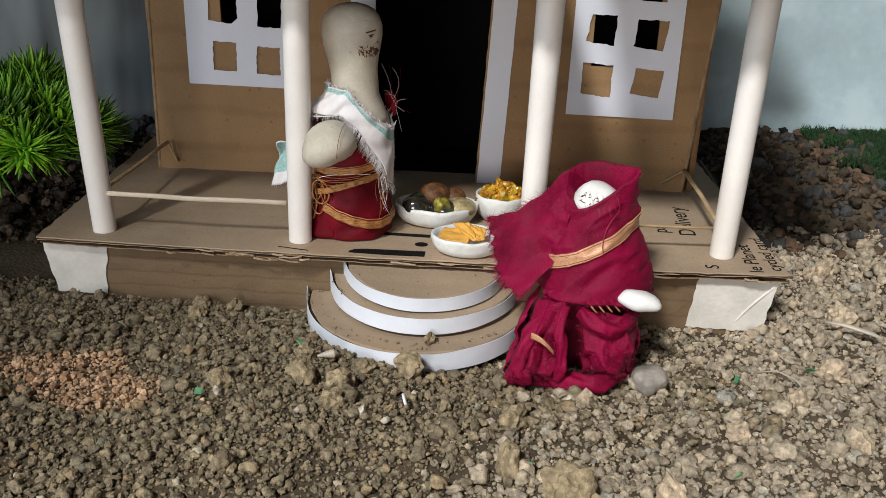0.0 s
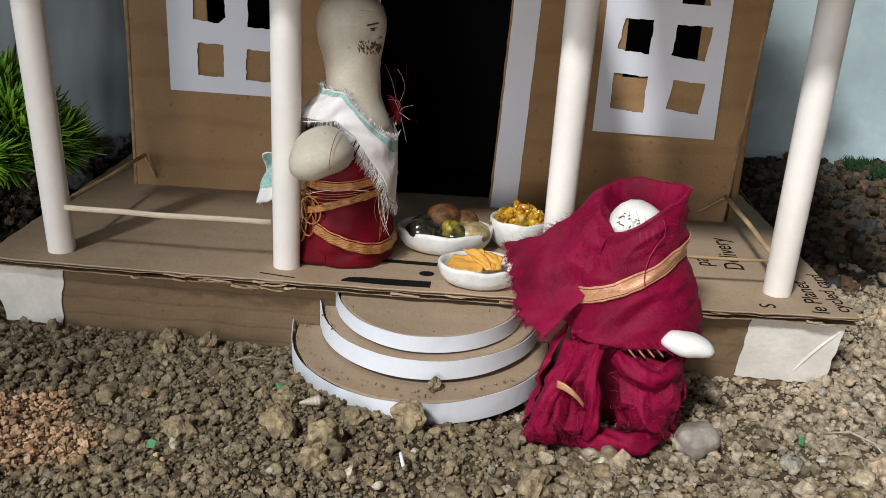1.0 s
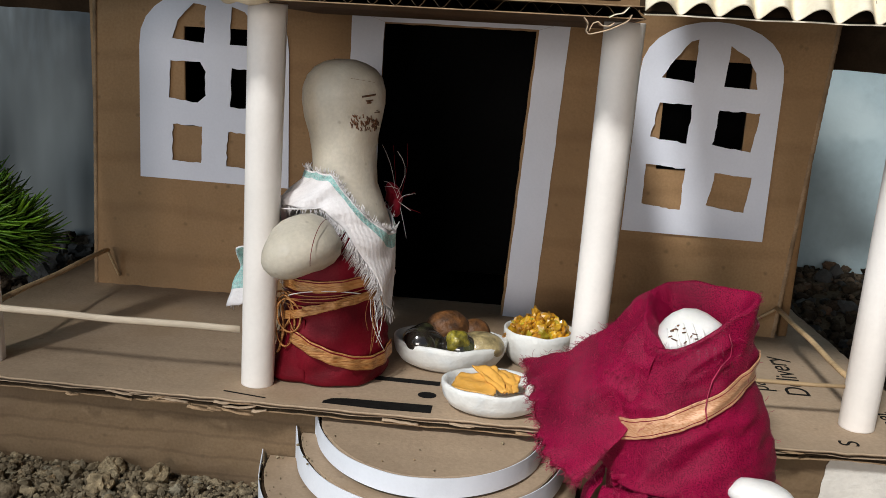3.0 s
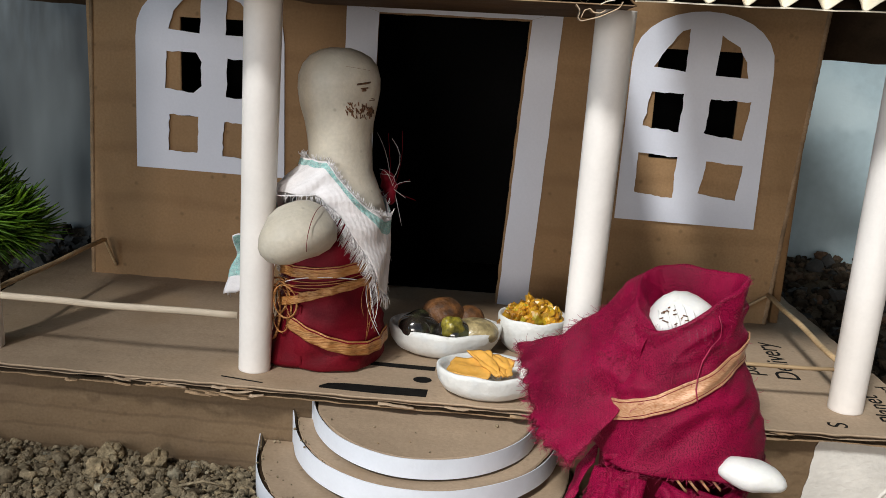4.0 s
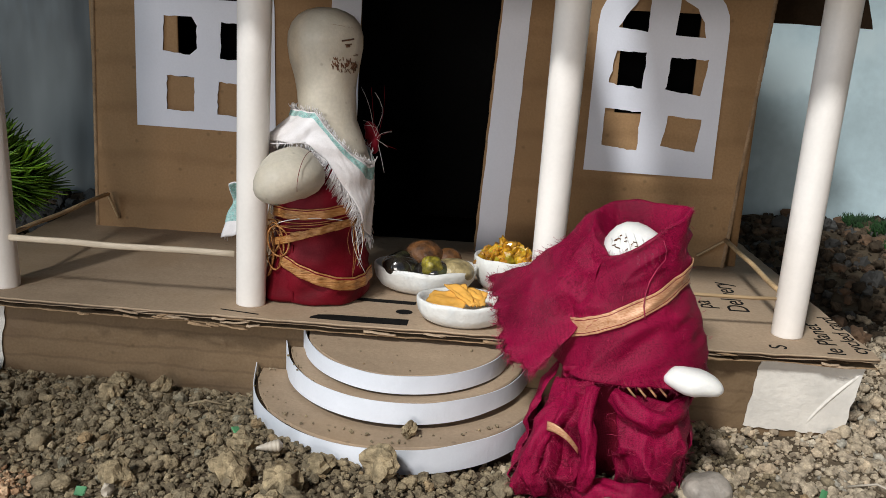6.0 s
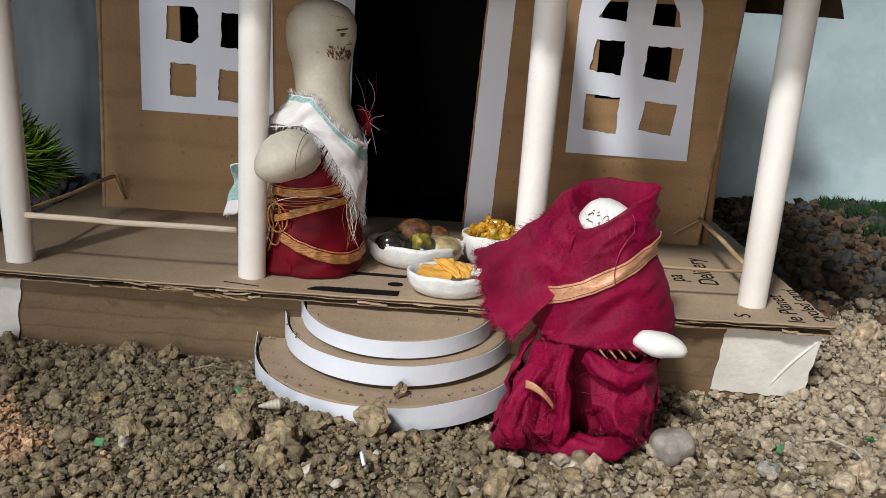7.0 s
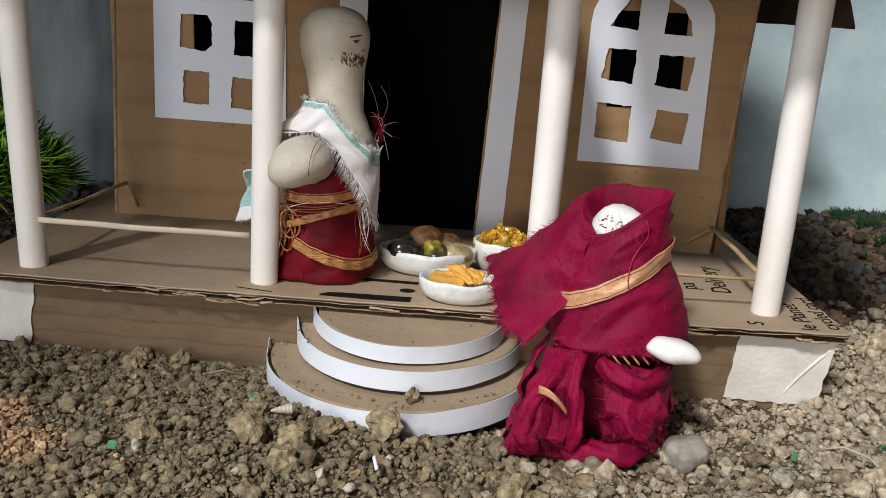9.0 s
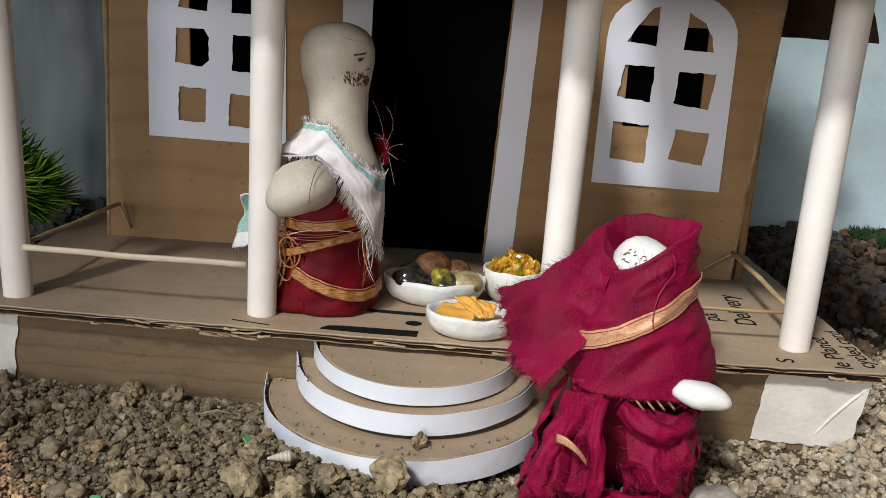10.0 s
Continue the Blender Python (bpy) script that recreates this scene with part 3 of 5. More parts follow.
# printed marks and words on the deck sheet
TOPZ = DECK + 0.0001
for name, o in (("printed_bar", [(-0.0600, 0.3935), (-0.0600, 0.3952), (-0.0575, 0.3980), (-0.052, 0.3990), (-0.0220, 0.3995), (-0.0220, 0.3930), (-0.040, 0.3925)]),
                ("printed_bar", [(-0.046, 0.4222), (-0.0215, 0.4217), (-0.0215, 0.4178), (-0.046, 0.4185)]),
                ("printed_dot", [(-0.0250 + 0.0034 * math.cos(a * 0.35), 0.4083 + 0.0028 * math.sin(a * 0.35)) for a in range(18)]),
                ("printed_mark", [(-0.0960, 0.3965), (-0.0800, 0.3935), (-0.0800, 0.3928), (-0.0960, 0.3957)])):
    plate(name, [o], 0.0001, INK, platform, to=Matrix.Translation((0, 0, TOPZ)))
for text, size, x, y in (("Delivery", 0.0128, 0.1190, 0.4395), ("pa", 0.0115, 0.1042, 0.4420), ("S", 0.0095, 0.1222, 0.3975), ("le Planet", 0.0102, 0.1432, 0.3955), ("cycled card", 0.0092, 0.1525, 0.3985)):
    lettering(text, size, INK, platform, pose(x, y, TOPZ, 0, 0, 90))

# front wall with its openings; side and back walls
WALL_Y = 0.511
WALL_TOP = 0.205
win_r = [(0.062, 0.1090), (0.0985, 0.1090), (0.0985, 0.157), (0.062, 0.157)]
win_l = [(-0.155, 0.1145), (-0.118, 0.1145), (-0.118, 0.1595), (-0.155, 0.1595)]
wall_o = wavy_edge([(-0.2015, DECK), (-0.066, DECK), (-0.063, 0.1655), (0.0045, 0.1655), (-0.0025, DECK), (0.1235, DECK), (0.134, WALL_TOP), (-0.196, WALL_TOP)], 0.003, 0.0004, 200, 3)
plate("front_wall", [wall_o, win_r, win_l], 0.0035, KRAFT_V, house, to=Matrix.Translation((0, WALL_Y + 0.00175, 0)) @ UPRIGHT)
for (ax, az), (bx, bz) in (((-0.2017, DECK), (-0.1962, WALL_TOP)), ((0.1237, DECK), (0.1342, WALL_TOP))):
    bm = bmesh.new()
    rows = []
    side = 1 if ax > 0 else -1
    for i in range(401):
        f = i / 400
        g = 0.5 + 0.5 * math.sin(f * 300 + 1.5 * noise.noise(Vector((f * 20, ax, 0))))
        c = Vector((ax + (bx - ax) * f + side * 0.00015 * g, WALL_Y - 0.0004, az + (bz - az) * f))
        rows.append([c, c + Vector((0, 0.0036, 0)), c + Vector((-side * 0.0018, 0.0036, 0)), c + Vector((-side * 0.0018, 0.0, 0))])
    loft(bm, rows)
    part("raw_edge", bm, LINER, house, "raw fluted cardboard edge")
for name, x0, x1 in (("side_wall", -0.2005, -0.198), ("side_wall", 0.1265, 0.130)):
    plate(name, [[(WALL_Y + 0.0036, DECK), (0.592, DECK), (0.592, WALL_TOP), (WALL_Y + 0.0036, WALL_TOP)]], 0.0035, KRAFT_V, house,
          to=Matrix.Translation(((x0 + x1) / 2, 0, 0)) @ pose(0, 0, 0, 90, 0, 90))
bm = bmesh.new()
box(bm, (-0.196, 0.588, DECK), (0.124, 0.5915, WALL_TOP))
part("back_wall", bm, KRAFT_V, house)
# Black sheets added inside so that door and windows show deep shade
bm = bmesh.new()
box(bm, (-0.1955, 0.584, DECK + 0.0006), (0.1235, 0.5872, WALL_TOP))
part("black_lining", bm, INTERIOR_SHADE, house, "black sheet standing for the shade inside the house")
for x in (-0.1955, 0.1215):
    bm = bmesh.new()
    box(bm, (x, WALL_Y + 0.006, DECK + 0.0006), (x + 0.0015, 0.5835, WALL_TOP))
    part("black_lining", bm, INTERIOR_SHADE, house, "black sheet standing for the shade inside the house")
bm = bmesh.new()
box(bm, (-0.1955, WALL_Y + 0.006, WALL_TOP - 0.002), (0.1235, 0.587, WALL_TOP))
part("house_ceiling", bm, INTERIOR_SHADE, house)
# Floor sheet puts the fading light behind the door into black
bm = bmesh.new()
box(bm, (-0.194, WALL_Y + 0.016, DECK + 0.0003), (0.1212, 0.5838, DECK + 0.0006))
part("black_lining", bm, INTERIOR_SHADE, house, "black sheet standing for the shade inside the house")


def paper_window(name, outline, panes, label):
    plate(name, [outline] + panes, 0.0003, PAPER, house, label, to=Matrix.Translation((0, WALL_Y - 0.0010, 0)) @ UPRIGHT)


def arch(x0, x1, z0, zs, zt):
    xc, n = (x0 + x1) / 2, 14
    top = [(xc + (x1 - x0) / 2 * math.cos(math.pi * i / n), zs + (zt - zs) * math.sin(math.pi * i / n) ** 0.85) for i in range(n + 1)]
    return [(x0 - 0.001, z0), (x1 + 0.0005, z0 - 0.001)] + top


def pane(a, b, c, d, seed):
    return wavy_edge([a, b, c, d], 0.0018, 0.0008, 330, seed)


paper_window("window_paper", arch(0.0505, 0.1115, 0.0805, 0.150, 0.1735), [
    pane((0.057, 0.0932), (0.074, 0.0912), (0.0745, 0.1100), (0.0575, 0.1112), 1),
    pane((0.0853, 0.0940), (0.1022, 0.0921), (0.1035, 0.1080), (0.0880, 0.1093), 2),
    pane((0.058, 0.1232), (0.074, 0.1210), (0.0745, 0.1382), (0.0603, 0.1382), 3),
    pane((0.0852, 0.1212), (0.102, 0.1190), (0.104, 0.1362), (0.0862, 0.1365), 4),
    wavy_edge([(0.060, 0.1492), (0.074, 0.1478), (0.0742, 0.166), (0.071, 0.1648), (0.065, 0.1570)], 0.0025, 0.0005, 400, 5),
    wavy_edge([(0.087, 0.1466), (0.101, 0.1460), (0.0995, 0.153), (0.096, 0.159), (0.088, 0.1640)], 0.0025, 0.0005, 400, 6)], "white paper arched window with cut panes")
paper_window("window_paper", arch(-0.1755, -0.1055, 0.0895, 0.150, 0.1765), [
    pane((-0.161, 0.0982), (-0.147, 0.0978), (-0.146, 0.1150), (-0.160, 0.1152), 7),
    pane((-0.135, 0.0970), (-0.121, 0.0965), (-0.120, 0.1125), (-0.134, 0.1130), 8),
    wavy_edge([(-0.162, 0.1272), (-0.148, 0.1255), (-0.1445, 0.1290), (-0.1445, 0.1400), (-0.147, 0.1440), (-0.161, 0.1440)], 0.0025, 0.0005, 400, 9),
    pane((-0.133, 0.1243), (-0.119, 0.1240), (-0.118, 0.1410), (-0.132, 0.1420), 10),
    wavy_edge([(-0.160, 0.1540), (-0.145, 0.1525), (-0.144, 0.169), (-0.150, 0.170), (-0.157, 0.162)], 0.0025, 0.0005, 400, 11),
    wavy_edge([(-0.133, 0.1525), (-0.119, 0.1520), (-0.121, 0.160), (-0.126, 0.167), (-0.132, 0.169)], 0.0025, 0.0005, 400, 12)], "white paper arched window with cut panes")

for o in ([(-0.0785, DECK), (-0.0655, DECK), (-0.0625, 0.1662), (-0.0772, 0.1705)], [(-0.0012, DECK), (0.0128, DECK), (0.0192, 0.1705), (0.0056, 0.1662)], [(-0.0772, 0.1706), (-0.0625, 0.1663), (0.0056, 0.1663), (0.0192, 0.1706)]):
    plate("door_trim", [wavy_edge(o, 0.004, 0.0003, 150, 4)], 0.0004, PAPER, house, "white paper strip round the door", to=Matrix.Translation((0, WALL_Y - 0.0006, 0)) @ UPRIGHT)

# rolled paper pillars
for x0, y0, x1, y1, top in ((-0.1895, 0.4060, -0.1925, 0.4065, 0.176), (-0.0868, 0.4062, -0.0842, 0.4070, 0.1680), (0.0297, 0.411, 0.0322, 0.411, 0.1680), (0.1265, 0.4150, 0.1288, 0.4155, 0.176)):
    bm = bmesh.new()
    rows = []
    for i, f in enumerate((0.0, 0.003, 0.01, 0.25, 0.5, 0.75, 0.99, 0.997, 1.0)):
        c = (x0 + (x1 - x0) * f, y0 + (y1 - y0) * f, DECK + (top - DECK) * f)
        R = 0.0057 + 0.0007 * f
        rows.append([Vector(c) + Vector(((R + 0.00035 * (a / 40)) * math.cos(2 * math.pi * a / 40), (R + 0.00035 * (a / 40)) * math.sin(2 * math.pi * a / 40), wob(a * 0.1, f, x0, 3, 0.0004) if i == 0 else 0)) for a in range(40)])
    loft(bm, rows)
    part("pillar", bm, ROLL, house, "rolled cream paper pillar")

# rails of split bamboo
def rail(pts, r, flat=0.7, material=WOOD):
    bm = bmesh.new()
    dense = []
    for a, b in zip(pts, pts[1:]):
        for i in range(8):
            p = Vector(a).lerp(Vector(b), i / 8)
            dense.append(p + Vector((0, 0, wob(p.x, p.y, 2, 40, 0.0006))))
    dense.append(Vector(pts[-1]))
    tube(bm, dense, r, 8, flat=flat)
    part("rail", bm, material, house, "thin split bamboo rail")


rail([(-0.1845, 0.4030, 0.0562), (-0.138, 0.4020, 0.0560), (-0.0925, 0.4030, 0.0558)], 0.0006, 2.2, WOOD_PALE)
rail([(-0.1905, 0.4115, 0.0545), (-0.192, 0.5055, 0.0535)], 0.0013)
rail([(-0.192, 0.5055, 0.0535), (-0.1885, 0.5095, 0.0400)], 0.0009)
rail([(0.0355, 0.4115, 0.0490), (0.1215, 0.4160, 0.0492)], 0.0011)
rail([(0.1245, 0.4205, 0.0500), (0.1225, 0.5085, 0.0498)], 0.0014)
rail([(0.1225, 0.5085, 0.0498), (0.1095, 0.5095, 0.0405)], 0.0009)

# half-round steps with paper risers: centre, half width, depth, height of the tread, bluntness of the two sides, height of the strip
STEPS = ((-0.0227, 0.0393, 0.0390, 0.0283, 1.35, 1.02, 0.0066), (-0.0222, 0.0468, 0.0445, 0.0205, 1.30, 1.15, 0.0079), (-0.0250, 0.0562, 0.0590, 0.0105, 1.05, 1.00, 0.0090))
STEP_Y = 0.3990


def step_outline(cx, a, b, blunt_l, blunt_r, scale=1.0, seed=None):
    out = []
    for t in np.linspace(0, math.pi, 100):
        c, k = math.cos(t), math.sin(t)
        w = 0.5 + 0.5 * math.tanh(2.5 * c)
        p = blunt_r * w + blunt_l * (1 - w)
        g = scale + (0.012 * noise.noise(Vector((c * 4, k * 4, seed))) + 0.005 * noise.noise(Vector((c * 30, k * 30, seed))) if seed is not None else 0.0)
        out.append((cx + a * c * g, STEP_Y - b * k ** p * g))
    return out


for cx, a, b, top, kl, kr, deep in STEPS:
    step = plate("step", [step_outline(cx, a, b, kl, kr, 0.974, top * 99)], 0.0072, KRAFT_TOP, house, "half-round cardboard step edged with white paper", to=Matrix.Translation((0, 0, top - 0.0036)))
    # Dark plate draws the shaded gap between tread and strip
    plate("board_edge", [step_outline(cx, a, b, kl, kr, 0.994)], 0.0056, SHADE_LINER, step, to=Matrix.Translation((0, 0, top - 0.0040)))
    # Added support, coloured dark to deepen the shade under the tread
    plate("spacer", [step_outline(cx, a, b, kl, kr, 0.86)], 0.0030, SHADE_LINER, step, to=Matrix.Translation((0, 0, top - 0.0090)))
    bm = bmesh.new()
    half = step_outline(cx, a, b, kl, kr)
    outer = []
    for i, (x, y) in enumerate(half):
        (xa, ya), (xb, yb) = half[max(i - 1, 0)], half[min(i + 1, len(half) - 1)]
        nrm = Vector((yb - ya, xa - xb, 0)).normalized()
        if nrm.y > 0:
            nrm = -nrm
        peel = 0.0018 * max(0, (i - 91) / 8) ** 2 + 0.0012 * max(0, (6 - i) / 6) ** 2
        lift = 0.0001 + wob(x, y, top, 60, 0.0005) + 1.2 * peel
        foot = deep * (1 + 0.25 * abs(2 * i / 99 - 1) ** 3 - (0.20 * max(0.0, 1 - i / 45) if 0.015 < top < 0.025 else 0.0)) + wob(x, y, top + 3, 40, 0.0004)
        base = Vector((x, y, 0)) + nrm * (0.0001 + peel * 0.6)
        out = base + nrm * 0.0003
        outer.append([Vector((base.x, base.y, top - foot)), Vector((base.x, base.y, top + lift)), Vector((out.x, out.y, top + lift)), Vector((out.x, out.y, top - foot))])
    loft(bm, outer[9:] if top < 0.015 else outer)   # the lowest strip stops short of the end
    for f in bm.faces:
        f.smooth = False
    part("riser_strip", bm, STRIP, step, "white paper strip")

def tread_dust(count, cx, a, b, a_in, b_in, level, seed):
    """Crumbs of soil that lie between the riser behind and the edge of a tread."""
    rng = random.Random(seed)
    out = []
    while len(out) < count:
        x, y = cx + rng.uniform(-a, a), 0.3992 - rng.uniform(0, b)
        outer = ((x - cx) / a) ** 2 + ((y - 0.3992) / b) ** 2
        if outer < 0.9 and ((x + 0.021) / a_in) ** 2 + ((y - 0.3992) / b_in) ** 2 > 1.1:
            out.append((x, y, 0.00025 + 0.0006 * rng.random() ** 3))
    scatter("soil_dust", out, CLOD, "scattered soil crumbs on a cardboard step", "soil", level=level)


tread_dust(60, -0.0265, 0.0576, 0.0590, 0.0490, 0.0465, 0.0107, 41)
tread_dust(14, -0.0245, 0.0470, 0.0445, 0.0420, 0.0410, 0.0207, 42)
tread_dust(12, -0.0240, 0.0402, 0.0370, 0.0020, 0.0020, 0.0285, 43)

# corrugated roof: front slope in two ridged sheets, canopy over the door, rear slope
# Steep pitch: the unseen ridge is raised to cast the wall's shadow
SLOPE = radians(53)


def ridged_sheet(x0, x1, edge_y, edge_z, length, seed, taper=0.0):
    """A sheet of ridges running up the slope; its outer end may be cut slanting."""
    bm = bmesh.new()
    pitch, amp = 0.0108, 0.0031
    c, s = math.cos(SLOPE), math.sin(SLOPE)
    n = int((x1 - x0) / pitch * 16)
    rows = []
    for d in (0.0, 0.0004, 0.0015, 0.004, 0.012, 0.04, 0.5 * length, length - 0.001, length):
        row = []
        for i in range(n + 1):
            x = x0 + (x1 - taper * d / length - x0) * i / n
            p = 2 * math.pi * (x - 0.0597) / pitch + 0.5 * noise.noise(Vector((x * 60, seed, 0)))
            k = math.cos(p - 0.25 * math.sin(p))     # narrow valleys, round crests
            h = amp * (k + 1.0) * (0.92 + 0.25 * noise.noise(Vector((x * 55, d * 20, seed)))) + 0.0003
            cut = wob(x, 0, seed, 90, 0.0010) * max(0.0, 1 - d / 0.006)
            row.append([bm.verts.new((x, edge_y + (d + cut) * c - g * s, edge_z + (d + cut) * s + g * c)) for g in (h, h - 0.0004)])
        rows.append(row)
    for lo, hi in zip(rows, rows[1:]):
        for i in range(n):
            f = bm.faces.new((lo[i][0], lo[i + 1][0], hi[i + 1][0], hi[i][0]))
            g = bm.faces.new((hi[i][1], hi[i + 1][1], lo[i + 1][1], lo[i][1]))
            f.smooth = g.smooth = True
            # Inner faces take the dark slot, which holds the hollows' shade
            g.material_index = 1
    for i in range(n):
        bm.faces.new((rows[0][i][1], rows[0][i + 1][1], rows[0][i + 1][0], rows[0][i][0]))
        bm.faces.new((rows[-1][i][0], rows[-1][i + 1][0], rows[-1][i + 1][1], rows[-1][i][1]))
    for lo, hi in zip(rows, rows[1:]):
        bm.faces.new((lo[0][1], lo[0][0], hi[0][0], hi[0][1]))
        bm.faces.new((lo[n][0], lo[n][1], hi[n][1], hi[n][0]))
    part("ridged_sheet", bm, [FLUTE, SHADE_LINER], roof, "pale ridged cardboard sheet")
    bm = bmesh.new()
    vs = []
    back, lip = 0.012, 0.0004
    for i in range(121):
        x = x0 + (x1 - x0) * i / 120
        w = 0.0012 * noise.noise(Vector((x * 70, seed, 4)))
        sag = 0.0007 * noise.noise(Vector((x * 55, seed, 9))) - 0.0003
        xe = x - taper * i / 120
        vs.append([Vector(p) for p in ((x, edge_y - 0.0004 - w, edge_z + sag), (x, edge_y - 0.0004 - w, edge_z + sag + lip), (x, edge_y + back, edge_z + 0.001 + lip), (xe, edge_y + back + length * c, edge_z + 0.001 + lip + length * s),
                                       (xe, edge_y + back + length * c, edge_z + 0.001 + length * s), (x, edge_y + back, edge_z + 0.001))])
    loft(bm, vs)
    # Behind the pale lip the dark slot paints the cavity's shade
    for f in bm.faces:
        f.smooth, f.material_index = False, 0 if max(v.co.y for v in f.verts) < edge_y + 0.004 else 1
    part("roof_liner", bm, [FLUTE, SHADE_LINER], roof, "dark brown liner under the ridges, shade in its colour")


# Ridge end is out of view, its slant made to shape that shadow
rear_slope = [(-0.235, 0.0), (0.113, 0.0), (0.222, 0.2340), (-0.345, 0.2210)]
roof = plate("roof", [wavy_edge(rear_slope, 0.006, 0.0006, 90, 8)], 0.0035, SHADE_LINER, house, to=Matrix.Translation((0, 0.5225, 0.3625)) @ pose(0, 0, 0, -62.2), label= "corrugated cardboard roof, pale ridged sheets in front")
ridged_sheet(-0.235, -0.090, 0.378, 0.1700, 0.238, 1)
ridged_sheet(0.0340, 0.166, 0.376, 0.1696, 0.238, 2, 0.053)


def fluted_board(x0, x1, y0, y1, z, name, pitch=0.0073, h=0.0034):
    """Flat corrugated board whose open flutes face the front."""
    m = Matrix.Translation((0, y0, z))
    for zz in (0.0, h):
        o = wavy_edge([(x0, 0), (x1, 0), (x1, y1 - y0), (x0, y1 - y0)], 0.004, 0.0005, 150, z + zz * 100)
        plate(name, [o], 0.00035, CANOPY, roof, to=m @ Matrix.Translation((0, 0, zz)))
        edge = bmesh.new()
        front = sorted(p for p in o if p[1] < 0.0012)
        loft(edge, [[m @ Vector((x, y - 0.0003 + dy, zz + dz)) for dy, dz in ((0, -0.00018), (0, 0.00018), (0.0002, 0.00018), (0.0002, -0.00018))] for x, y in front])
        part("cut_edge", edge, LINER, roof, "raw edge of the canopy board")
    bm = bmesh.new()
    n = int((x1 - x0) / pitch * 14)
    rows = [[], [], []]
    for i in range(n + 1):
        x = x0 + (x1 - x0) * i / n
        zz = h / 2 + (h / 2 - 0.0003) * math.sin(2 * math.pi * x / pitch + wob(x, 0, z, 30, 1.5))
        for row, y in zip(rows, (-0.0004 + wob(x, 2, z, 200, 0.0003), 0.0012, y1 - y0 - 0.001)):
            row.append(bm.verts.new((x, y, zz)))
    # Only the front strip is pale; depth shade is coloured in behind
    for k, (a, b) in enumerate(zip(rows, rows[1:])):
        for i in range(n):
            f = bm.faces.new((a[i], a[i + 1], b[i + 1], b[i]))
            f.smooth, f.material_index = True, k
    bmesh.ops.solidify(bm, geom=list(bm.faces), thickness=0.00055)
    bmesh.ops.transform(bm, matrix=m, verts=bm.verts)
    part("flute", bm, [FLUTE_IN, SHADE_LINER], roof, "wavy flute paper")


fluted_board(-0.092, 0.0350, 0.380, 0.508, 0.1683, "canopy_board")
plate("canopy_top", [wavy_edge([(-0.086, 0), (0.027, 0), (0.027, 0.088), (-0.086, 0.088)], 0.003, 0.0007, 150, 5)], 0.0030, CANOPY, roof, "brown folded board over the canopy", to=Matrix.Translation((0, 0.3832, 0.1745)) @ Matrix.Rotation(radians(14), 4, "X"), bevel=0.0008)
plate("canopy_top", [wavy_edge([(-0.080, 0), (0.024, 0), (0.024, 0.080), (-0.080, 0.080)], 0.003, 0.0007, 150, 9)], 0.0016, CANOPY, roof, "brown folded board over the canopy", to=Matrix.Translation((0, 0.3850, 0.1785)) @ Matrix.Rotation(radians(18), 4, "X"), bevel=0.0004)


def torn_bit(corners, seed, material):
    bm = bmesh.new()
    a, b, c, d = (Vector(p) for p in corners)
    patch(bm, lambda u, v: a.lerp(b, u).lerp(d.lerp(c, u), v) + noise.noise_vector(Vector((u * 2.2, v * 2.2, seed))) * 0.0016, 14, 10, 0.0006, 0)
    part("torn_scrap", bm, material, roof, "torn cardboard scrap at the roof edge")


torn_bit([(-0.0920, 0.3770, 0.1690), (-0.0760, 0.3775, 0.1705), (-0.0770, 0.383, 0.1680), (-0.0890, 0.382, 0.1668)], 2, FLUTE)
torn_bit([(-0.0985, 0.3760, 0.1755), (-0.0900, 0.3760, 0.1760), (-0.0895, 0.379, 0.1690), (-0.0960, 0.379, 0.1675)], 3, LINER)
torn_bit([(-0.0900, 0.3765, 0.1725), (-0.0775, 0.3770, 0.1722), (-0.0770, 0.384, 0.1712), (-0.0890, 0.384, 0.1705)], 4, FLUTE)


def paper_ribbon(pts, deep, material):
    """A torn strip of paper seen on edge: it follows pts and runs back into the roof."""
    bm = bmesh.new()
    dense = []
    for a, b in zip(pts, pts[1:]):
        dense += [Vector(a).lerp(Vector(b), i / 6) for i in range(6)]
    dense.append(Vector(pts[-1]))
    for k in range(2):
        dense = [dense[0]] + [(p + 2 * q + r) / 4 for p, q, r in zip(dense, dense[1:], dense[2:])] + [dense[-1]]
    rows = []
    for p in dense:
        w = Vector((0, 0.0004 * noise.noise(p * 300), 0))
        rows.append([p + w, p + w + Vector((0, 0, 0.0003)), p + Vector((0, deep, 0.0006)), p + Vector((0, deep, 0.0003))])
    loft(bm, rows)
    part("torn_ribbon", bm, material, roof, "strip of torn paper hanging at the roof edge")


# loose flute scraps under the corner of the canopy, peeled layers at the other end
paper_ribbon([(0.0175, 0.3792, 0.1678), (0.0188, 0.3790, 0.1662), (0.0184, 0.3790, 0.1640), (0.0192, 0.3790, 0.1630), (0.0245, 0.3790, 0.1645), (0.0300, 0.3790, 0.1672), (0.0310, 0.3792, 0.1690)], 0.010, FLUTE_IN)
paper_ribbon([(0.0192, 0.3792, 0.1640), (0.0200, 0.3790, 0.1662), (0.0216, 0.3790, 0.1668), (0.0228, 0.3790, 0.1657), (0.0248, 0.3790, 0.1656), (0.0262, 0.3792, 0.1666)], 0.012, FLUTE_IN)
paper_ribbon([(0.0245, 0.3790, 0.1680), (0.0262, 0.3788, 0.1690), (0.0285, 0.3788, 0.1694), (0.0300, 0.3790, 0.1712)], 0.008, FLUTE)
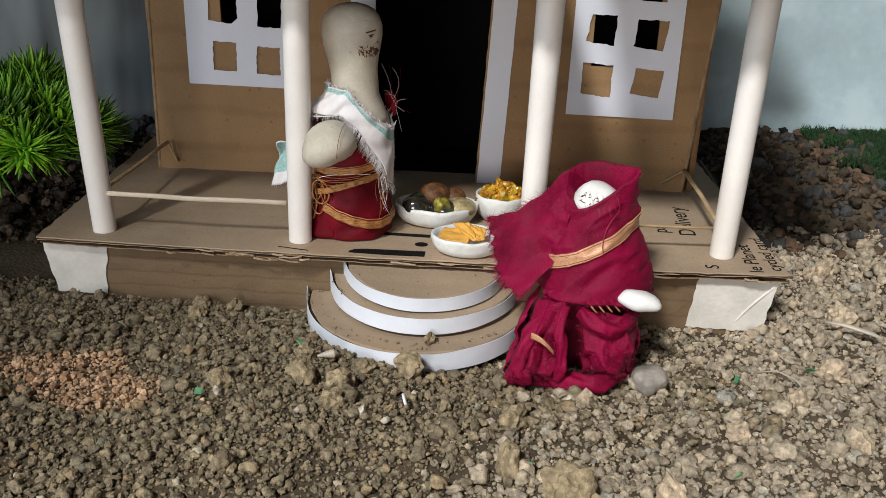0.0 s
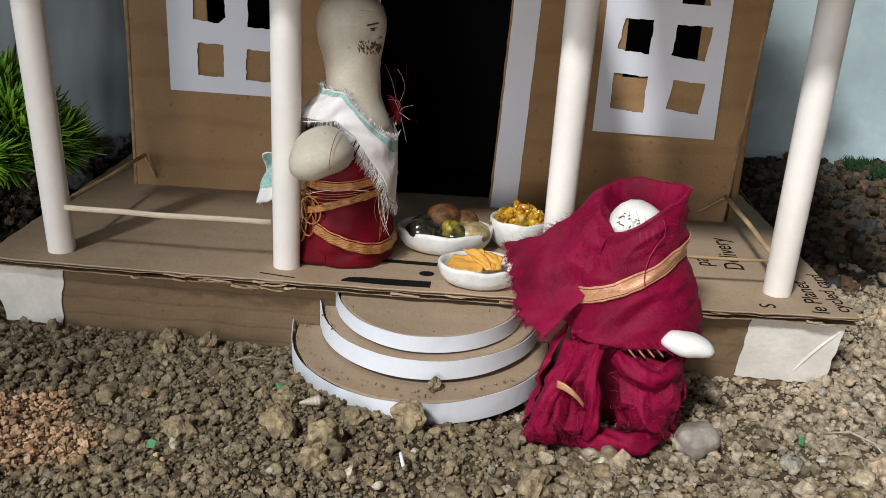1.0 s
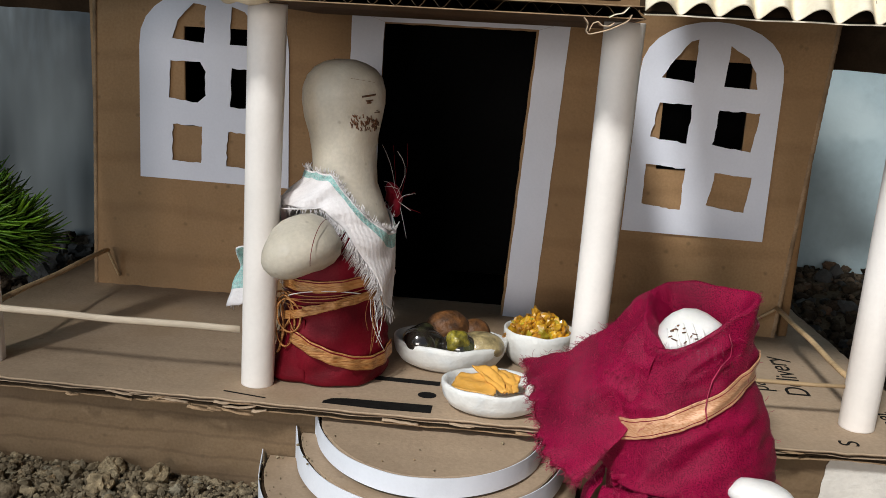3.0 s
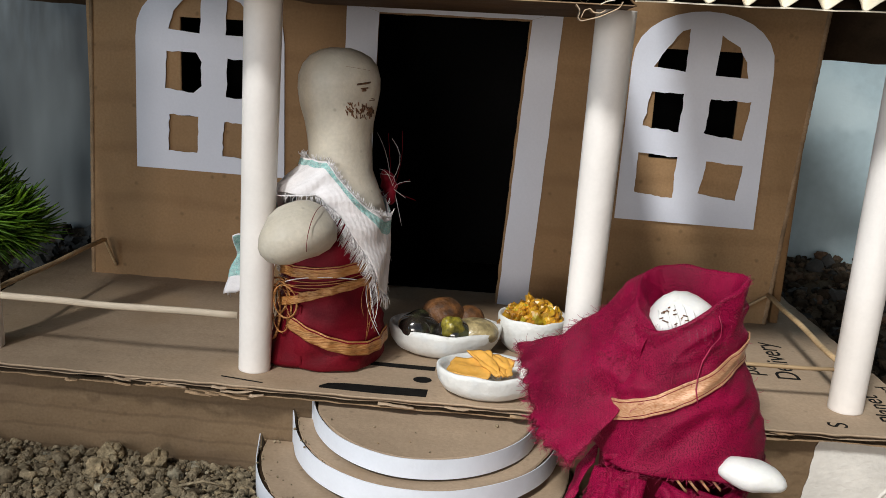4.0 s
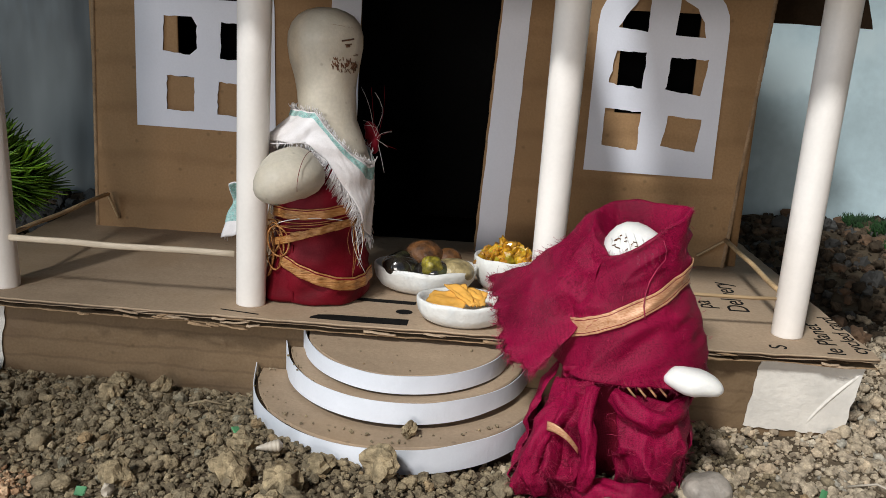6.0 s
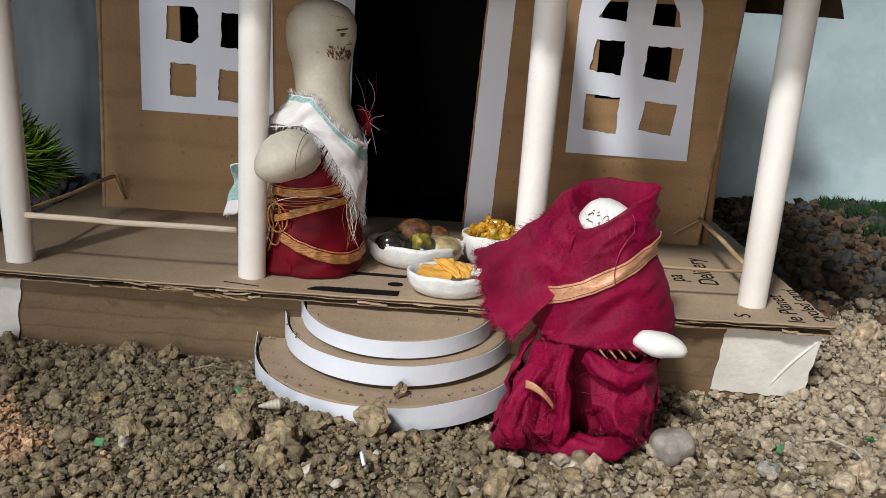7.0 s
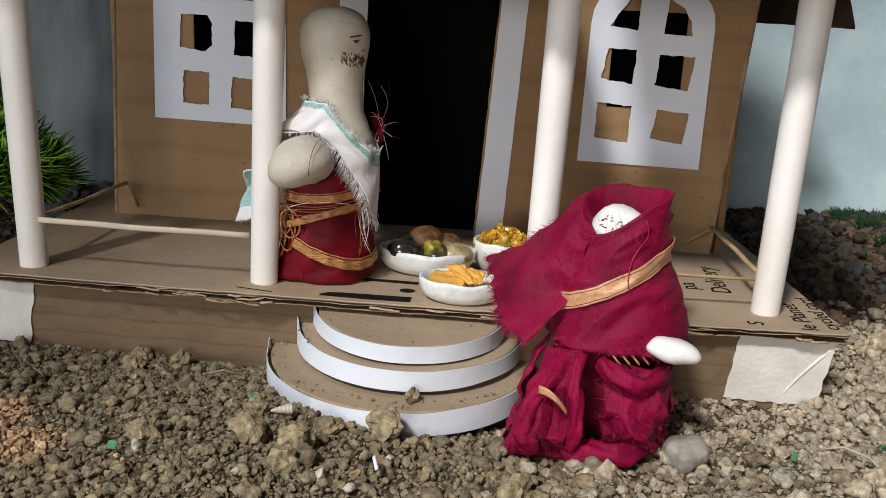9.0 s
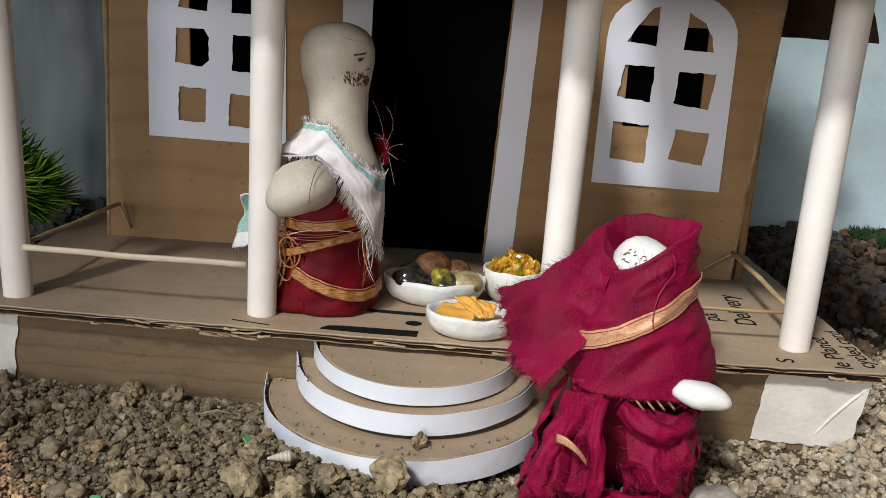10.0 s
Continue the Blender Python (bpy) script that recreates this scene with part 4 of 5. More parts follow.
for k, (x, z) in enumerate(((-0.0925, 0.1722), (-0.0905, 0.1712), (-0.0885, 0.1701))):
    paper_ribbon([(x, 0.3765, z), (x + 0.005, 0.3758, z - 0.0006), (x + 0.011, 0.3756, z - 0.0010 - 0.0006 * k), (x + 0.0145, 0.3758, z - 0.0004 - 0.0008 * k)], 0.008, FLUTE)

# ---- seated clay figure on the porch ----
def man_figure():
    """One mesh: clay body, wrapped cloth, shawl, threads. Slots: clay, silk, gold, shawl, teal, paint."""
    bm = bmesh.new()
    cy = 0.429
    prof = [(0.0352, -0.0595, 0.0185, 0.0170), (0.037, -0.0595, 0.0210, 0.0190), (0.045, -0.0597, 0.0215, 0.0198), (0.055, -0.0600, 0.0205, 0.0195), (0.065, -0.0600, 0.0195, 0.0190),
            (0.080, -0.0590, 0.0192, 0.0180), (0.093, -0.0588, 0.0190, 0.0170), (0.101, -0.0588, 0.0158, 0.0150), (0.107, -0.0582, 0.0126, 0.0128), (0.111, -0.0578, 0.0115, 0.0118)]
    prof = [(z, x - 0.0014, rx * 0.905, ry * 0.96) for z, x, rx, ry in prof]
    rows = []
    for i, (z, x, rx, ry) in enumerate(prof[:-3]):
        rows.append(ring((x, cy, z), rx, ry, 48, fold=0.035 if i < 8 else 0.0, k=7, ph=z * 60, jag=0.0007))
    loft(bm, crease(refine(rows, 4), (-0.060, cy), 0.0015, 0.35, 140), 1)
    head = [(0.0920, -0.0565, 0.0172, 0.0155), (0.0970, -0.0565, 0.0155, 0.0144), (0.1025, -0.0565, 0.0135, 0.0130), (0.108, -0.0570, 0.0120, 0.0119), (0.114, -0.0570, 0.0116, 0.0116), (0.120, -0.0573, 0.0117, 0.0116), (0.126, -0.0577, 0.0124, 0.0122), (0.132, -0.0580, 0.0138, 0.0134), (0.138, -0.0580, 0.0147, 0.0142),
            (0.143, -0.0579, 0.0147, 0.0143), (0.1475, -0.0578, 0.0133, 0.0131), (0.1505, -0.0577, 0.0108, 0.0107), (0.1525, -0.0577, 0.0074, 0.0074), (0.1536, -0.0577, 0.0035, 0.0035)]
    head = [(0.108 + (z - 0.108) * 0.945, x - 0.0019, rx, ry) for z, x, rx, ry in head]
    loft(bm, [ring((x, cy, z), rx, ry, 40, jag=0.0003) for z, x, rx, ry in head], 0)
    # stub of the arm
    blob(bm, (-0.0662, 0.3985, 0.0901), (0.0117, 0.0160, 0.0098), 0, 0.28, 75, Euler((radians(8), radians(-12), radians(-14))).to_matrix())

    def radius(z):
        for (z0, x0, a0, b0), (z1, x1, a1, b1) in zip(prof, prof[1:]):
            if z <= z1:
                f = max(0, (z - z0) / (z1 - z0))
                return x0 + (x1 - x0) * f, a0 + (a1 - a0) * f, b0 + (b1 - b0) * f
        return prof[-1][1], prof[-1][2], prof[-1][3]

    def around(deg, z, out):
        x, a, b = radius(z)
        t = radians(deg)
        return Vector((x + (a + out) * math.sin(t), cy - (b + out) * math.cos(t), z))

    # shawl round the shoulders, its long corner in front
    def low_edge(d):
        keys = ((-180, 0.084), (-125, 0.064), (-100, 0.078), (-82, 0.0995), (-40, 0.1005), (-5, 0.1000), (15, 0.0945), (30, 0.0870), (47, 0.0785), (66, 0.0660), (78, 0.0625), (92, 0.068), (110, 0.080), (180, 0.084))
        for (a, u), (b, v) in zip(keys, keys[1:]):
            if d <= b:
                f = (d - a) / (b - a)
                return u + (v - u) * f
        return keys[-1][1]

    def top_edge(d):
        return 0.1105 + 0.0018 * math.cos(radians(d + 40)) - 0.0185 * max(0, math.sin(radians(d + 8))) ** 1.4

    def shawl(u, v):
        d = -180 + 360 * u
        zt, zb = top_edge(d), low_edge(d)
        z = zt + (zb - zt) * v
        over = 0.0062 * max(0.0, 1 - abs(d + 58) / 48) * max(0.0, min(1.0, (v - 0.25) / 0.6))
        flare = 0.010 * max(0, v - 0.4) * max(0, 1 - abs(d + 122) / 28)
        lift = 0.0026 + 0.0006 * math.sin(d * 0.22 + 9 * v) + flare + 0.0022 * v * max(0, 1 - abs(d - 60) / 40) + over
        p = around(d, min(z, 0.109), lift)
        p.z = z
        if z > 0.109:
            p = around(d, 0.109, lift - 0.32 * (z - 0.109))
            p.z = z
        return p

    patch(bm, shawl, 110, 24, 0.0006, 3, lambda u, v: 4 if 0.04 < v < 0.20 or v > 0.86 and u < 0.26 else 3)
    patch(bm, lambda u, v: Vector((-0.0850 - 0.0172 * u ** 0.8 - 0.004 * v, 0.440 + 0.004 * math.sin(4 * v), 0.0800 - 0.004 * u - 0.022 * v)) + noise.noise_vector(Vector((u * 3, v * 3, 7))) * 0.0022, 14, 18, 0.0006, 3, lambda u, v: 4 if u > 0.45 and v < 0.75 else 3)
    rng = random.Random(5)
    for k in range(26):
        p = Vector((-0.0885 - 0.0170 * rng.random(), 0.440, 0.0575))
        tube(bm, [p, p + Vector((rng.uniform(-0.001, 0.001), 0, -rng.uniform(0.002, 0.006)))], [0.0003, 0.0001], 4, 3)
    for i in range(900):   # frayed hems
        u = rng.random() if i % 2 else rng.uniform(0.5, 0.72)
        lower = rng.random() < 0.65
        p = shawl(u, 1.0 if lower else 0.0)
        d = radians(-180 + 360 * u)
        o = Vector((math.sin(d), -math.cos(d), 0))
        drop = rng.uniform(0.0010, 0.0038) * (1.7 if lower and 0.48 < u < 0.74 else 1)
        e = p + o * rng.uniform(0.0002, 0.0012) + Vector((rng.uniform(-0.001, 0.001) - (0.5 * drop if lower and 0.5 < u < 0.7 else 0), 0, -drop if lower else drop * 0.7))
        tube(bm, [p, (p + e) / 2 + o * 0.0004, e], [0.00018, 0.00014, 0.00008], 3, 3)
    # corner of the cloth spreading on the deck
    patch(bm, lambda u, v: around(-95 + 75 * u, 0.060 + (0.0358 - 0.060) * v, 0.0004 + (0.0062 * v ** 2 * math.sin(math.pi * u) ** 1.5)) + noise.noise_vector(Vector((u * 5, v * 5, 3))) * 0.0008 * v * (1 - v), 24, 18, 0.0005, 1)
    # gold bands wound round the waist
    def band(z0, z1, w, d0, d1, out=0.0026, sag=0.0):
        patch(bm, lambda u, v: around(d0 + (d1 - d0) * u, z0 + (z1 - z0) * u - sag * math.sin(math.pi * u) + w * (v - 0.5) + 0.0006 * math.sin(7 * u + z0 * 900), out + 0.0003 * math.sin(40 * u)), 48, 10, 0.0003, 2, lambda u, v: 1 if w > 0.004 and 0.80 < v < 0.88 else 2)

    band(0.0705, 0.0765, 0.0042, -85, 70)
    band(0.0605, 0.0725, 0.0032, -50, 75, 0.0029)
    band(0.0640, 0.0730, 0.0018, -20, 72, 0.0032)
    band(0.0550, 0.0470, 0.0054, -35, 92, 0.0026, 0.0055)
    for k in range(4):    # loose threads at the hip and at the knot
        a = around(-48 + rng.uniform(-9, 9), 0.066 + rng.uniform(-0.004, 0.005), 0.002)
        b = a + Vector((rng.uniform(-0.003, 0.003), -0.003, rng.uniform(-0.018, -0.006)))
        m = (a + b) / 2 + Vector((rng.uniform(-0.006, 0.004), -0.002, 0))
        tube(bm, [a, a.lerp(m, 0.6) + Vector((-0.001, 0, 0)), m, b], [0.0002, 0.00022, 0.0002, 0.0001], 4, 2)
    for k, (d0, w, drop, lean) in enumerate(((-52, 0.0050, 0.0150, -0.002), (-47, 0.0036, 0.0190, 0.001), (-42, 0.0042, 0.0120, 0.002), (-56, 0.0026, 0.0210, -0.001))):   # cord ends hanging in loops at the hip
        a = around(d0, 0.0690 - 0.0008 * k, 0.0030)
        tube(bm, [a + Vector((-w * math.sin(2 * math.pi * i / 24) + lean * math.sin(math.pi * i / 24), -0.0016 - 0.0005 * k - 0.0010 * math.sin(math.pi * i / 24), -drop * (1 - math.cos(2 * math.pi * i / 24)) / 2)) for i in range(25)], [0.0006 + 0.0002 * math.sin(1.7 * i + k) for i in range(25)], 6, 2, 0.5)
    for k in range(4):     # thin strings wound loosely over the bands
        z0, z1, sag = 0.0640 + 0.0016 * k, 0.0705 + 0.0012 * k, rng.uniform(-0.003, 0.001)
        tube(bm, [around(-62 + 128 * i / 12, z0 + (z1 - z0) * i / 12 + sag * math.sin(math.pi * i / 12), 0.0024 + 0.0004 * (k % 3)) for i in range(13)], 0.00018, 5, 2)
    for k in range(9):
        a = around(55 + rng.uniform(-4, 6), 0.072 + rng.uniform(-0.002, 0.003), 0.002)
        b = a + Vector((rng.uniform(-0.002, 0.006), -0.002, rng.uniform(-0.026, -0.010)))
        bow = Vector((rng.uniform(-0.004, 0.004), -0.002, 0))
        tube(bm, [a.lerp(b, i / 8) + bow * math.sin(math.pi * i / 8) for i in range(9)], 0.00011, 4, 3 if k % 2 else 2)
    tube(bm, [around(-50 + 12 * i, 0.0665 + 0.0022 * i - 0.00022 * i * i, 0.0026) for i in range(11)], 0.00018, 5, 3)
    tube(bm, [around(-70 + 9 * i, 0.0985 + 0.0004 * i, 0.0095 - 0.0008 * abs(i - 3)) for i in range(8)], 0.00022, 5, 3)
    # crimson thread laid over the arm
    tube(bm, [Vector((-0.0600 + 0.0012 * math.sin(0.1 * i), 0.3985 - 0.0146 * math.cos(radians(-20 + 9 * i)), 0.0901 + 0.0093 * math.sin(radians(-20 + 9 * i)))) for i in range(15)], 0.00012, 4, 1)
    # tuft of crimson cloth and stray threads behind the shoulder
    for k, (dx, dz) in enumerate(((0.0, 0.0), (0.002, 0.003), (-0.001, 0.006))):
        blob(bm, (-0.0432 + dx * 0.7, 0.443, 0.0965 + dz), (0.0024, 0.0022, 0.0042), 1, 0.9, 330, sub=3)
    blob(bm, (-0.0690, 0.434, 0.1165), (0.0020, 0.0018, 0.0030), 1, 0.5, 300, sub=2)
    for k in range(11):
        a = Vector((-0.0425 + 0.002 * rng.random(), 0.442, 0.098 + 0.004 * rng.random()))
        up, sway = (rng.uniform(0.014, 0.026), rng.uniform(-0.006, 0.003)) if k < 6 else (rng.uniform(-0.010, 0.010), rng.uniform(0.004, 0.012))
        curl_x = rng.uniform(-0.004, 0.004)
        tube(bm, [a + Vector((sway * f + curl_x * math.sin(math.pi * f), -0.002 * f, up * f - 0.004 * f * f * (k % 3))) for f in (0, 0.2, 0.4, 0.6, 0.8, 1)], 0.00006, 4, 3 if k % 3 else 1)
    # painted brush strokes on the head
    def on_head(deg, z, out=0.00005):
        for (z0, x0, a0, b0), (z1, x1, a1, b1) in zip(head, head[1:]):
            if z <= z1:
                f = (z - z0) / (z1 - z0)
                t = radians(deg)
                return Vector((x0 + (x1 - x0) * f + (a0 + (a1 - a0) * f + out) * math.sin(t), cy - (b0 + (b1 - b0) * f + out) * math.cos(t), z))

    for k in range(120):
        d, z = rng.uniform(20, 76), rng.uniform(0.1270, 0.1335)
        if (d - 48) ** 2 / 800 + (z - 0.1305 - 0.00004 * (48 - d)) ** 2 / 6e-6 < 1.1:
            tube(bm, [on_head(d, z), on_head(d + rng.uniform(-2, 4), z - rng.uniform(0.0007, 0.0014))], 0.00021, 4, 5)
    for d0, d1, z0, z1, w in ((36, 58, 0.1392, 0.1400, 0.00034), (42, 54, 0.1378, 0.1381, 0.00024), (44, 50, 0.1372, 0.1373, 0.00044), (60, 72, 0.1337, 0.1337, 0.00015), (64, 72, 0.1344, 0.1340, 0.00014), (20, 60, 0.1452, 0.1440, 0.00005)):
        tube(bm, [on_head(d0 + (d1 - d0) * i / 4, z0 + (z1 - z0) * i / 4) for i in range(5)], w, 5, 5)
    bmesh.ops.translate(bm, verts=bm.verts, vec=(-0.0020, -0.0040, 0))
    tagged(part("clay_figure", bm, [CLAY, SILK, GOLD, SHAWL, TEAL, PAINT]), "seated pale clay figure in crimson cloth and a white fringed shawl", "figurine")


man_figure()


# ---- veiled figure beside the steps ----
def veiled_figure():
    """One mesh: white clay head and hand inside draped maroon muslin. Slots: muslin, clay, gold, paint, fibre, gauze."""
    bm = bmesh.new()
    rng = random.Random(8)
    # levels from the hem to the rim of the hood: centre, half widths, rise to the east and to the back
    LEVELS = ((0.0596, 0.3645, 0.0378, 0.0264, 0.0205, -0.0005, 0.0000),
              (0.0583, 0.3656, 0.0472, 0.0237, 0.0192, 0.0015, 0.0000),
              (0.0562, 0.3665, 0.0592, 0.0206, 0.0176, 0.0042, 0.0010),
              (0.0558, 0.3672, 0.0712, 0.0184, 0.0160, 0.0046, 0.0030),
              (0.0566, 0.3675, 0.0803, 0.0167, 0.0147, 0.0054, 0.0036),
              (0.0570, 0.3672, 0.0866, 0.0159, 0.0138, 0.0056, 0.0046))

    def level(v):
        k = min(int(v), 4)
        f = v - k
        a, b, c, d = LEVELS[max(k - 1, 0)], LEVELS[k], LEVELS[k + 1], LEVELS[min(k + 2, 5)]
        return [q + 0.5 * f * (r - p + f * (2 * p - 5 * q + 4 * r - t + f * (3 * (q - r) + t - p))) for p, q, r, t in zip(a, b, c, d)]

    def crumple(p, strength=1.0):
        """Long slanting wrinkles, then fine ones."""
        o = Vector((p.x - 0.057, p.y - 0.367, 0))
        o = o.normalized() if o.length > 1e-6 else o
        q = Vector((p.x * 40, p.y * 40, (p.z - 0.55 * (p.x - 0.057)) * 95))
        g = 0.55 - 1.5 * abs(noise.noise(q)) + 0.35 * noise.noise(q * 2.7)
        return p + o * (0.0024 * strength * g) + noise.noise_vector(p * 260) * (0.0004 * strength)

    def cloth(a, v, out=0.0):
        """The wrapped muslin: a is the angle, east being 0, v the level."""
        cx, cy, cz, rx, ry, tx, ty = level(v)
        c, s = math.cos(a), math.sin(a)
        w = 1 + 0.035 * math.sin(5 * a + 0.6 + 0.5 * v) * max(0.0, 1 - v / 3.5)
        p = Vector((cx + (rx * w + out) * c, cy + (ry * w + out) * s * (1 - 0.16 * c), cz + tx * c + ty * s - 0.0012 * max(0.0, v - 1) * c * s))
        return crumple(p)

    N = 128
    angles = [2 * math.pi * i / N for i in range(N)]
    skin = [[cloth(a, 5 * j / 60) for a in angles] for j in range(61)]
    skin.insert(0, [p + Vector((0.057 - p.x, 0.367 - p.y, 0)) * 0.06 for p in skin[0]])
    for shrink, drop in ((0.03, -0.0006), (0.07, -0.0008), (0.12, 0.0002), (0.16, 0.003), (0.20, 0.008), (0.26, 0.016)):
        skin.append([p + Vector((0.0578 - p.x, 0.3672 - p.y, 0)) * shrink - Vector((0, 0, drop)) for p in skin[61]])
    loft(bm, skin, 5)

    # head wrapped in white, with black marks
    hx, hy, hz, ha, hb, hc = 0.0556, 0.3655, 0.0772, 0.0112, 0.0098, 0.0088
    blob(bm, (hx, hy, hz), (ha, hb, hc), 1, 0.20, 110, Euler((0, radians(-20), 0)).to_matrix())

    def on_head(x, z, out):
        e = 1 - ((x - hx) / ha) ** 2 - ((z - hz) / hc) ** 2
        return Vector((x, hy - hb * math.sqrt(max(e, 0.05)) - out, z))

    for k in range(7):     # folds of the wrap
        arc = [(hx - 0.0085 + 0.0024 * k + 0.0030 * f / 12, hz + 0.0080 - 0.0125 * f / 12) for f in range(13)]
        arc = [on_head(x, z, -0.0005) for x, z in arc if ((x - hx) / ha) ** 2 + ((z - hz) / hc) ** 2 < 0.86]
        if len(arc) > 4:
            tube(bm, arc, [0.0002 + 0.0006 * math.sin(math.pi * i / (len(arc) - 1)) for i in range(len(arc))], 6, 1)
    for k in range(15):
        x, z = hx - 0.0078 + rng.random() * 0.0110, hz + 0.0020 + rng.random() * 0.0045
        tube(bm, [on_head(x, z, 0.0004), on_head(x + rng.uniform(0.0005, 0.0016), z + rng.uniform(-0.0005, 0.0007), 0.0004)], 0.00018, 4, 3)

    # gold border slanting across the front
    def at_height(a, target):
        lo, hi = 0.0, 5.0
        for _ in range(18):
            mid = (lo + hi) / 2
            p = cloth(a, mid)
            if p.z < target(p.x):
                lo = mid
            else:
                hi = mid
        return lo

    def border(u, v):
        a = radians(188 + 186 * u)
        w = at_height(a, lambda x: 0.0515 + 0.54 * (x - 0.0365) + 0.0064 * (v - 0.5))
        return cloth(a, w, 0.0009 + 0.0002 * math.sin(25 * u))

    patch(bm, border, 80, 24, 0.0003, 2, lambda u, v: 0 if 0.14 < v < 0.18 or 0.84 < v < 0.88 else 2)

    # loose end thrown over the shoulder towards the bowls
    upper = [Vector(p) for p in ((0.0500, 0.3805, 0.0905), (0.0405, 0.3790, 0.0845), (0.0320, 0.3770, 0.0762), (0.0228, 0.3815, 0.0668), (0.0068, 0.3990, 0.0548))]
    lower = [Vector(p) for p in ((0.0470, 0.3562, 0.0800), (0.0440, 0.3560, 0.0735), (0.0420, 0.3551, 0.0625), (0.0385, 0.3545, 0.0510), (0.0285, 0.3485, 0.0395))]

    def along(pts, u):
        k = min(int(u * 4), 3)
        f = u * 4 - k
        a, b, c, d = pts[max(k - 1, 0)], pts[k], pts[k + 1], pts[min(k + 2, 4)]
        return b + (c - a) * (0.5 * f) + (a * 2 - b * 5 + c * 4 - d) * (0.5 * f * f) + (b * 3 - a - c * 3 + d) * (0.5 * f ** 3)

    def flap(u, v):
        p = along(upper, u).lerp(along(lower, u), v)
        p += Vector((-0.80, -0.2, 0.45)).lerp(Vector((-0.45, -0.75, 0.30)), min(1, 2 * u)) * (0.0062 * math.sin(math.pi * v) * (1 - 0.45 * u))
        p += Vector((0.0045, 0.0010, -0.0090)) * max(0.0, 1 - u / 0.11)
        p += Vector((-0.0068, -0.0020, -0.0020)) * (u ** 3 * math.exp(-((v - 0.74) / 0.26) ** 2))
        p += Vector((-0.4, -0.85, 0.2)) * (0.0016 * math.sin(10 * v + 4 * u) * u)
        p += Vector((-0.45, -0.8, 0.3)) * (0.0022 * (0.4 - abs(noise.noise(Vector((p.x * 70, p.y * 70, p.z * 70 + 4))))))
        return p + noise.noise_vector(p * 110) * 0.0012 + noise.noise_vector(p * 380) * 0.0003

    def torn(u, v):
        p = flap(u, v)
        k = max(0.0, u - 0.88) * 8
        return p + (flap(1.0, v) - flap(0.93, v)) * (k * 0.9 * noise.noise(Vector((v * 17, 3, 1))) + k * 0.5 * noise.noise(Vector((v * 60, 3, 1))))

    patch(bm, torn, 60, 60, 0.0004, 5)
    for k in range(950):   # fuzz along the raw edge
        w = rng.random()
        p = torn(1.0, rng.random()) if w < 0.72 else torn(rng.uniform(0.82, 1), 1.0) if w < 0.85 else torn(rng.uniform(0.4, 1), 0.0)
        reach = rng.uniform(0.0006, 0.0034)
        d = Vector((rng.uniform(-1.0, 0.5), rng.uniform(-0.8, 0.3), rng.uniform(-0.9, 0.6))).normalized() * reach
        m = p + d * 0.5 + noise.noise_vector(p * 900 + Vector((k, 0, 0))) * 0.0010
        tube(bm, [p, m, p + d], [0.00007, 0.00006, 0.00004], 3, 4)
    for k in range(420):    # nap on the loose end
        p = torn(0.35 + 0.65 * rng.random(), rng.random())
        d = Vector((rng.uniform(-1.0, 0.6), rng.uniform(-0.9, -0.1), rng.uniform(-0.8, 0.6))).normalized() * rng.uniform(0.0008, 0.0026)
        tube(bm, [p, p + d * 0.5 + noise.noise_vector(p * 900 + Vector((k, 0, 0))) * 0.0008, p + d], [0.00006, 0.00005, 0.00003], 3, 4)

    # crumpled skirt under the hem
    core = [ring((0.0560, 0.3715, z), 0.0195 * w, 0.0115 * w, 64, None, 0.10, 6, z * 40, 0.0014) for z, w in ((-0.003, 1.0), (0.006, 1.0), (0.016, 0.95), (0.028, 0.92), (0.044, 0.95))]
    loft(bm, core, 0)

    def drapery(t0, t1, b0, b1, push, pleats, deep, seed, slot=5):
        """Cloth hanging from the edge t0 t1 to the edge b0 b1, pushed out and pleated."""
        t0, t1, b0, b1, push = (Vector(p) for p in (t0, t1, b0, b1, push))
        out = push.normalized()

        def fn(u, v):
            p = t0.lerp(t1, v).lerp(b0.lerp(b1, v), u)
            p += push * (math.sin(math.pi * min(1.0, 0.06 + 0.90 * u)) ** 0.7 * (0.30 + 0.70 * math.sin(math.pi * v) ** 0.8))
            w = v + 0.30 * noise.noise(Vector((u * 2.6, v * 2.0, seed)))
            p += out * (deep * (abs(math.sin(pleats * math.pi * w + seed)) - 0.5) * (0.4 + 0.6 * math.sin(math.pi * u)))
            q = Vector((p.x, p.y, p.z)) * 62 + Vector((seed * 3, 0, 0))
            p += out * (0.0115 * (0.28 - abs(noise.noise(q * 0.8))) + 0.0032 * (0.3 - abs(noise.noise(q * 1.7))))
            p += noise.noise_vector(p * 120) * 0.0016 + noise.noise_vector(p * 420) * 0.0002
            p.z = max(p.z, 0.0005)
            return p

        patch(bm, fn, 60, 64, 0.0004, slot)
        return fn

    west = drapery((0.0335, 0.3520, 0.0360), (0.0445, 0.3440, 0.0390), (0.0205, 0.3400, 0.0010), (0.0415, 0.3335, 0.0005), (-0.0030, -0.0085, 0.0010), 2, 0.0030, 1.0)
    drapery((0.0360, 0.3660, 0.0380), (0.0335, 0.3520, 0.0360), (0.0280, 0.3600, 0.0010), (0.0205, 0.3400, 0.0010), (-0.0040, -0.0020, 0.0), 2, 0.0020, 4.0)
    east = drapery((0.0520, 0.3480, 0.0350), (0.0775, 0.3560, 0.0320), (0.0540, 0.3440, 0.0040), (0.0750, 0.3500, 0.0050), (0.0010, -0.0150, -0.0010), 1, 0.0036, 2.2)
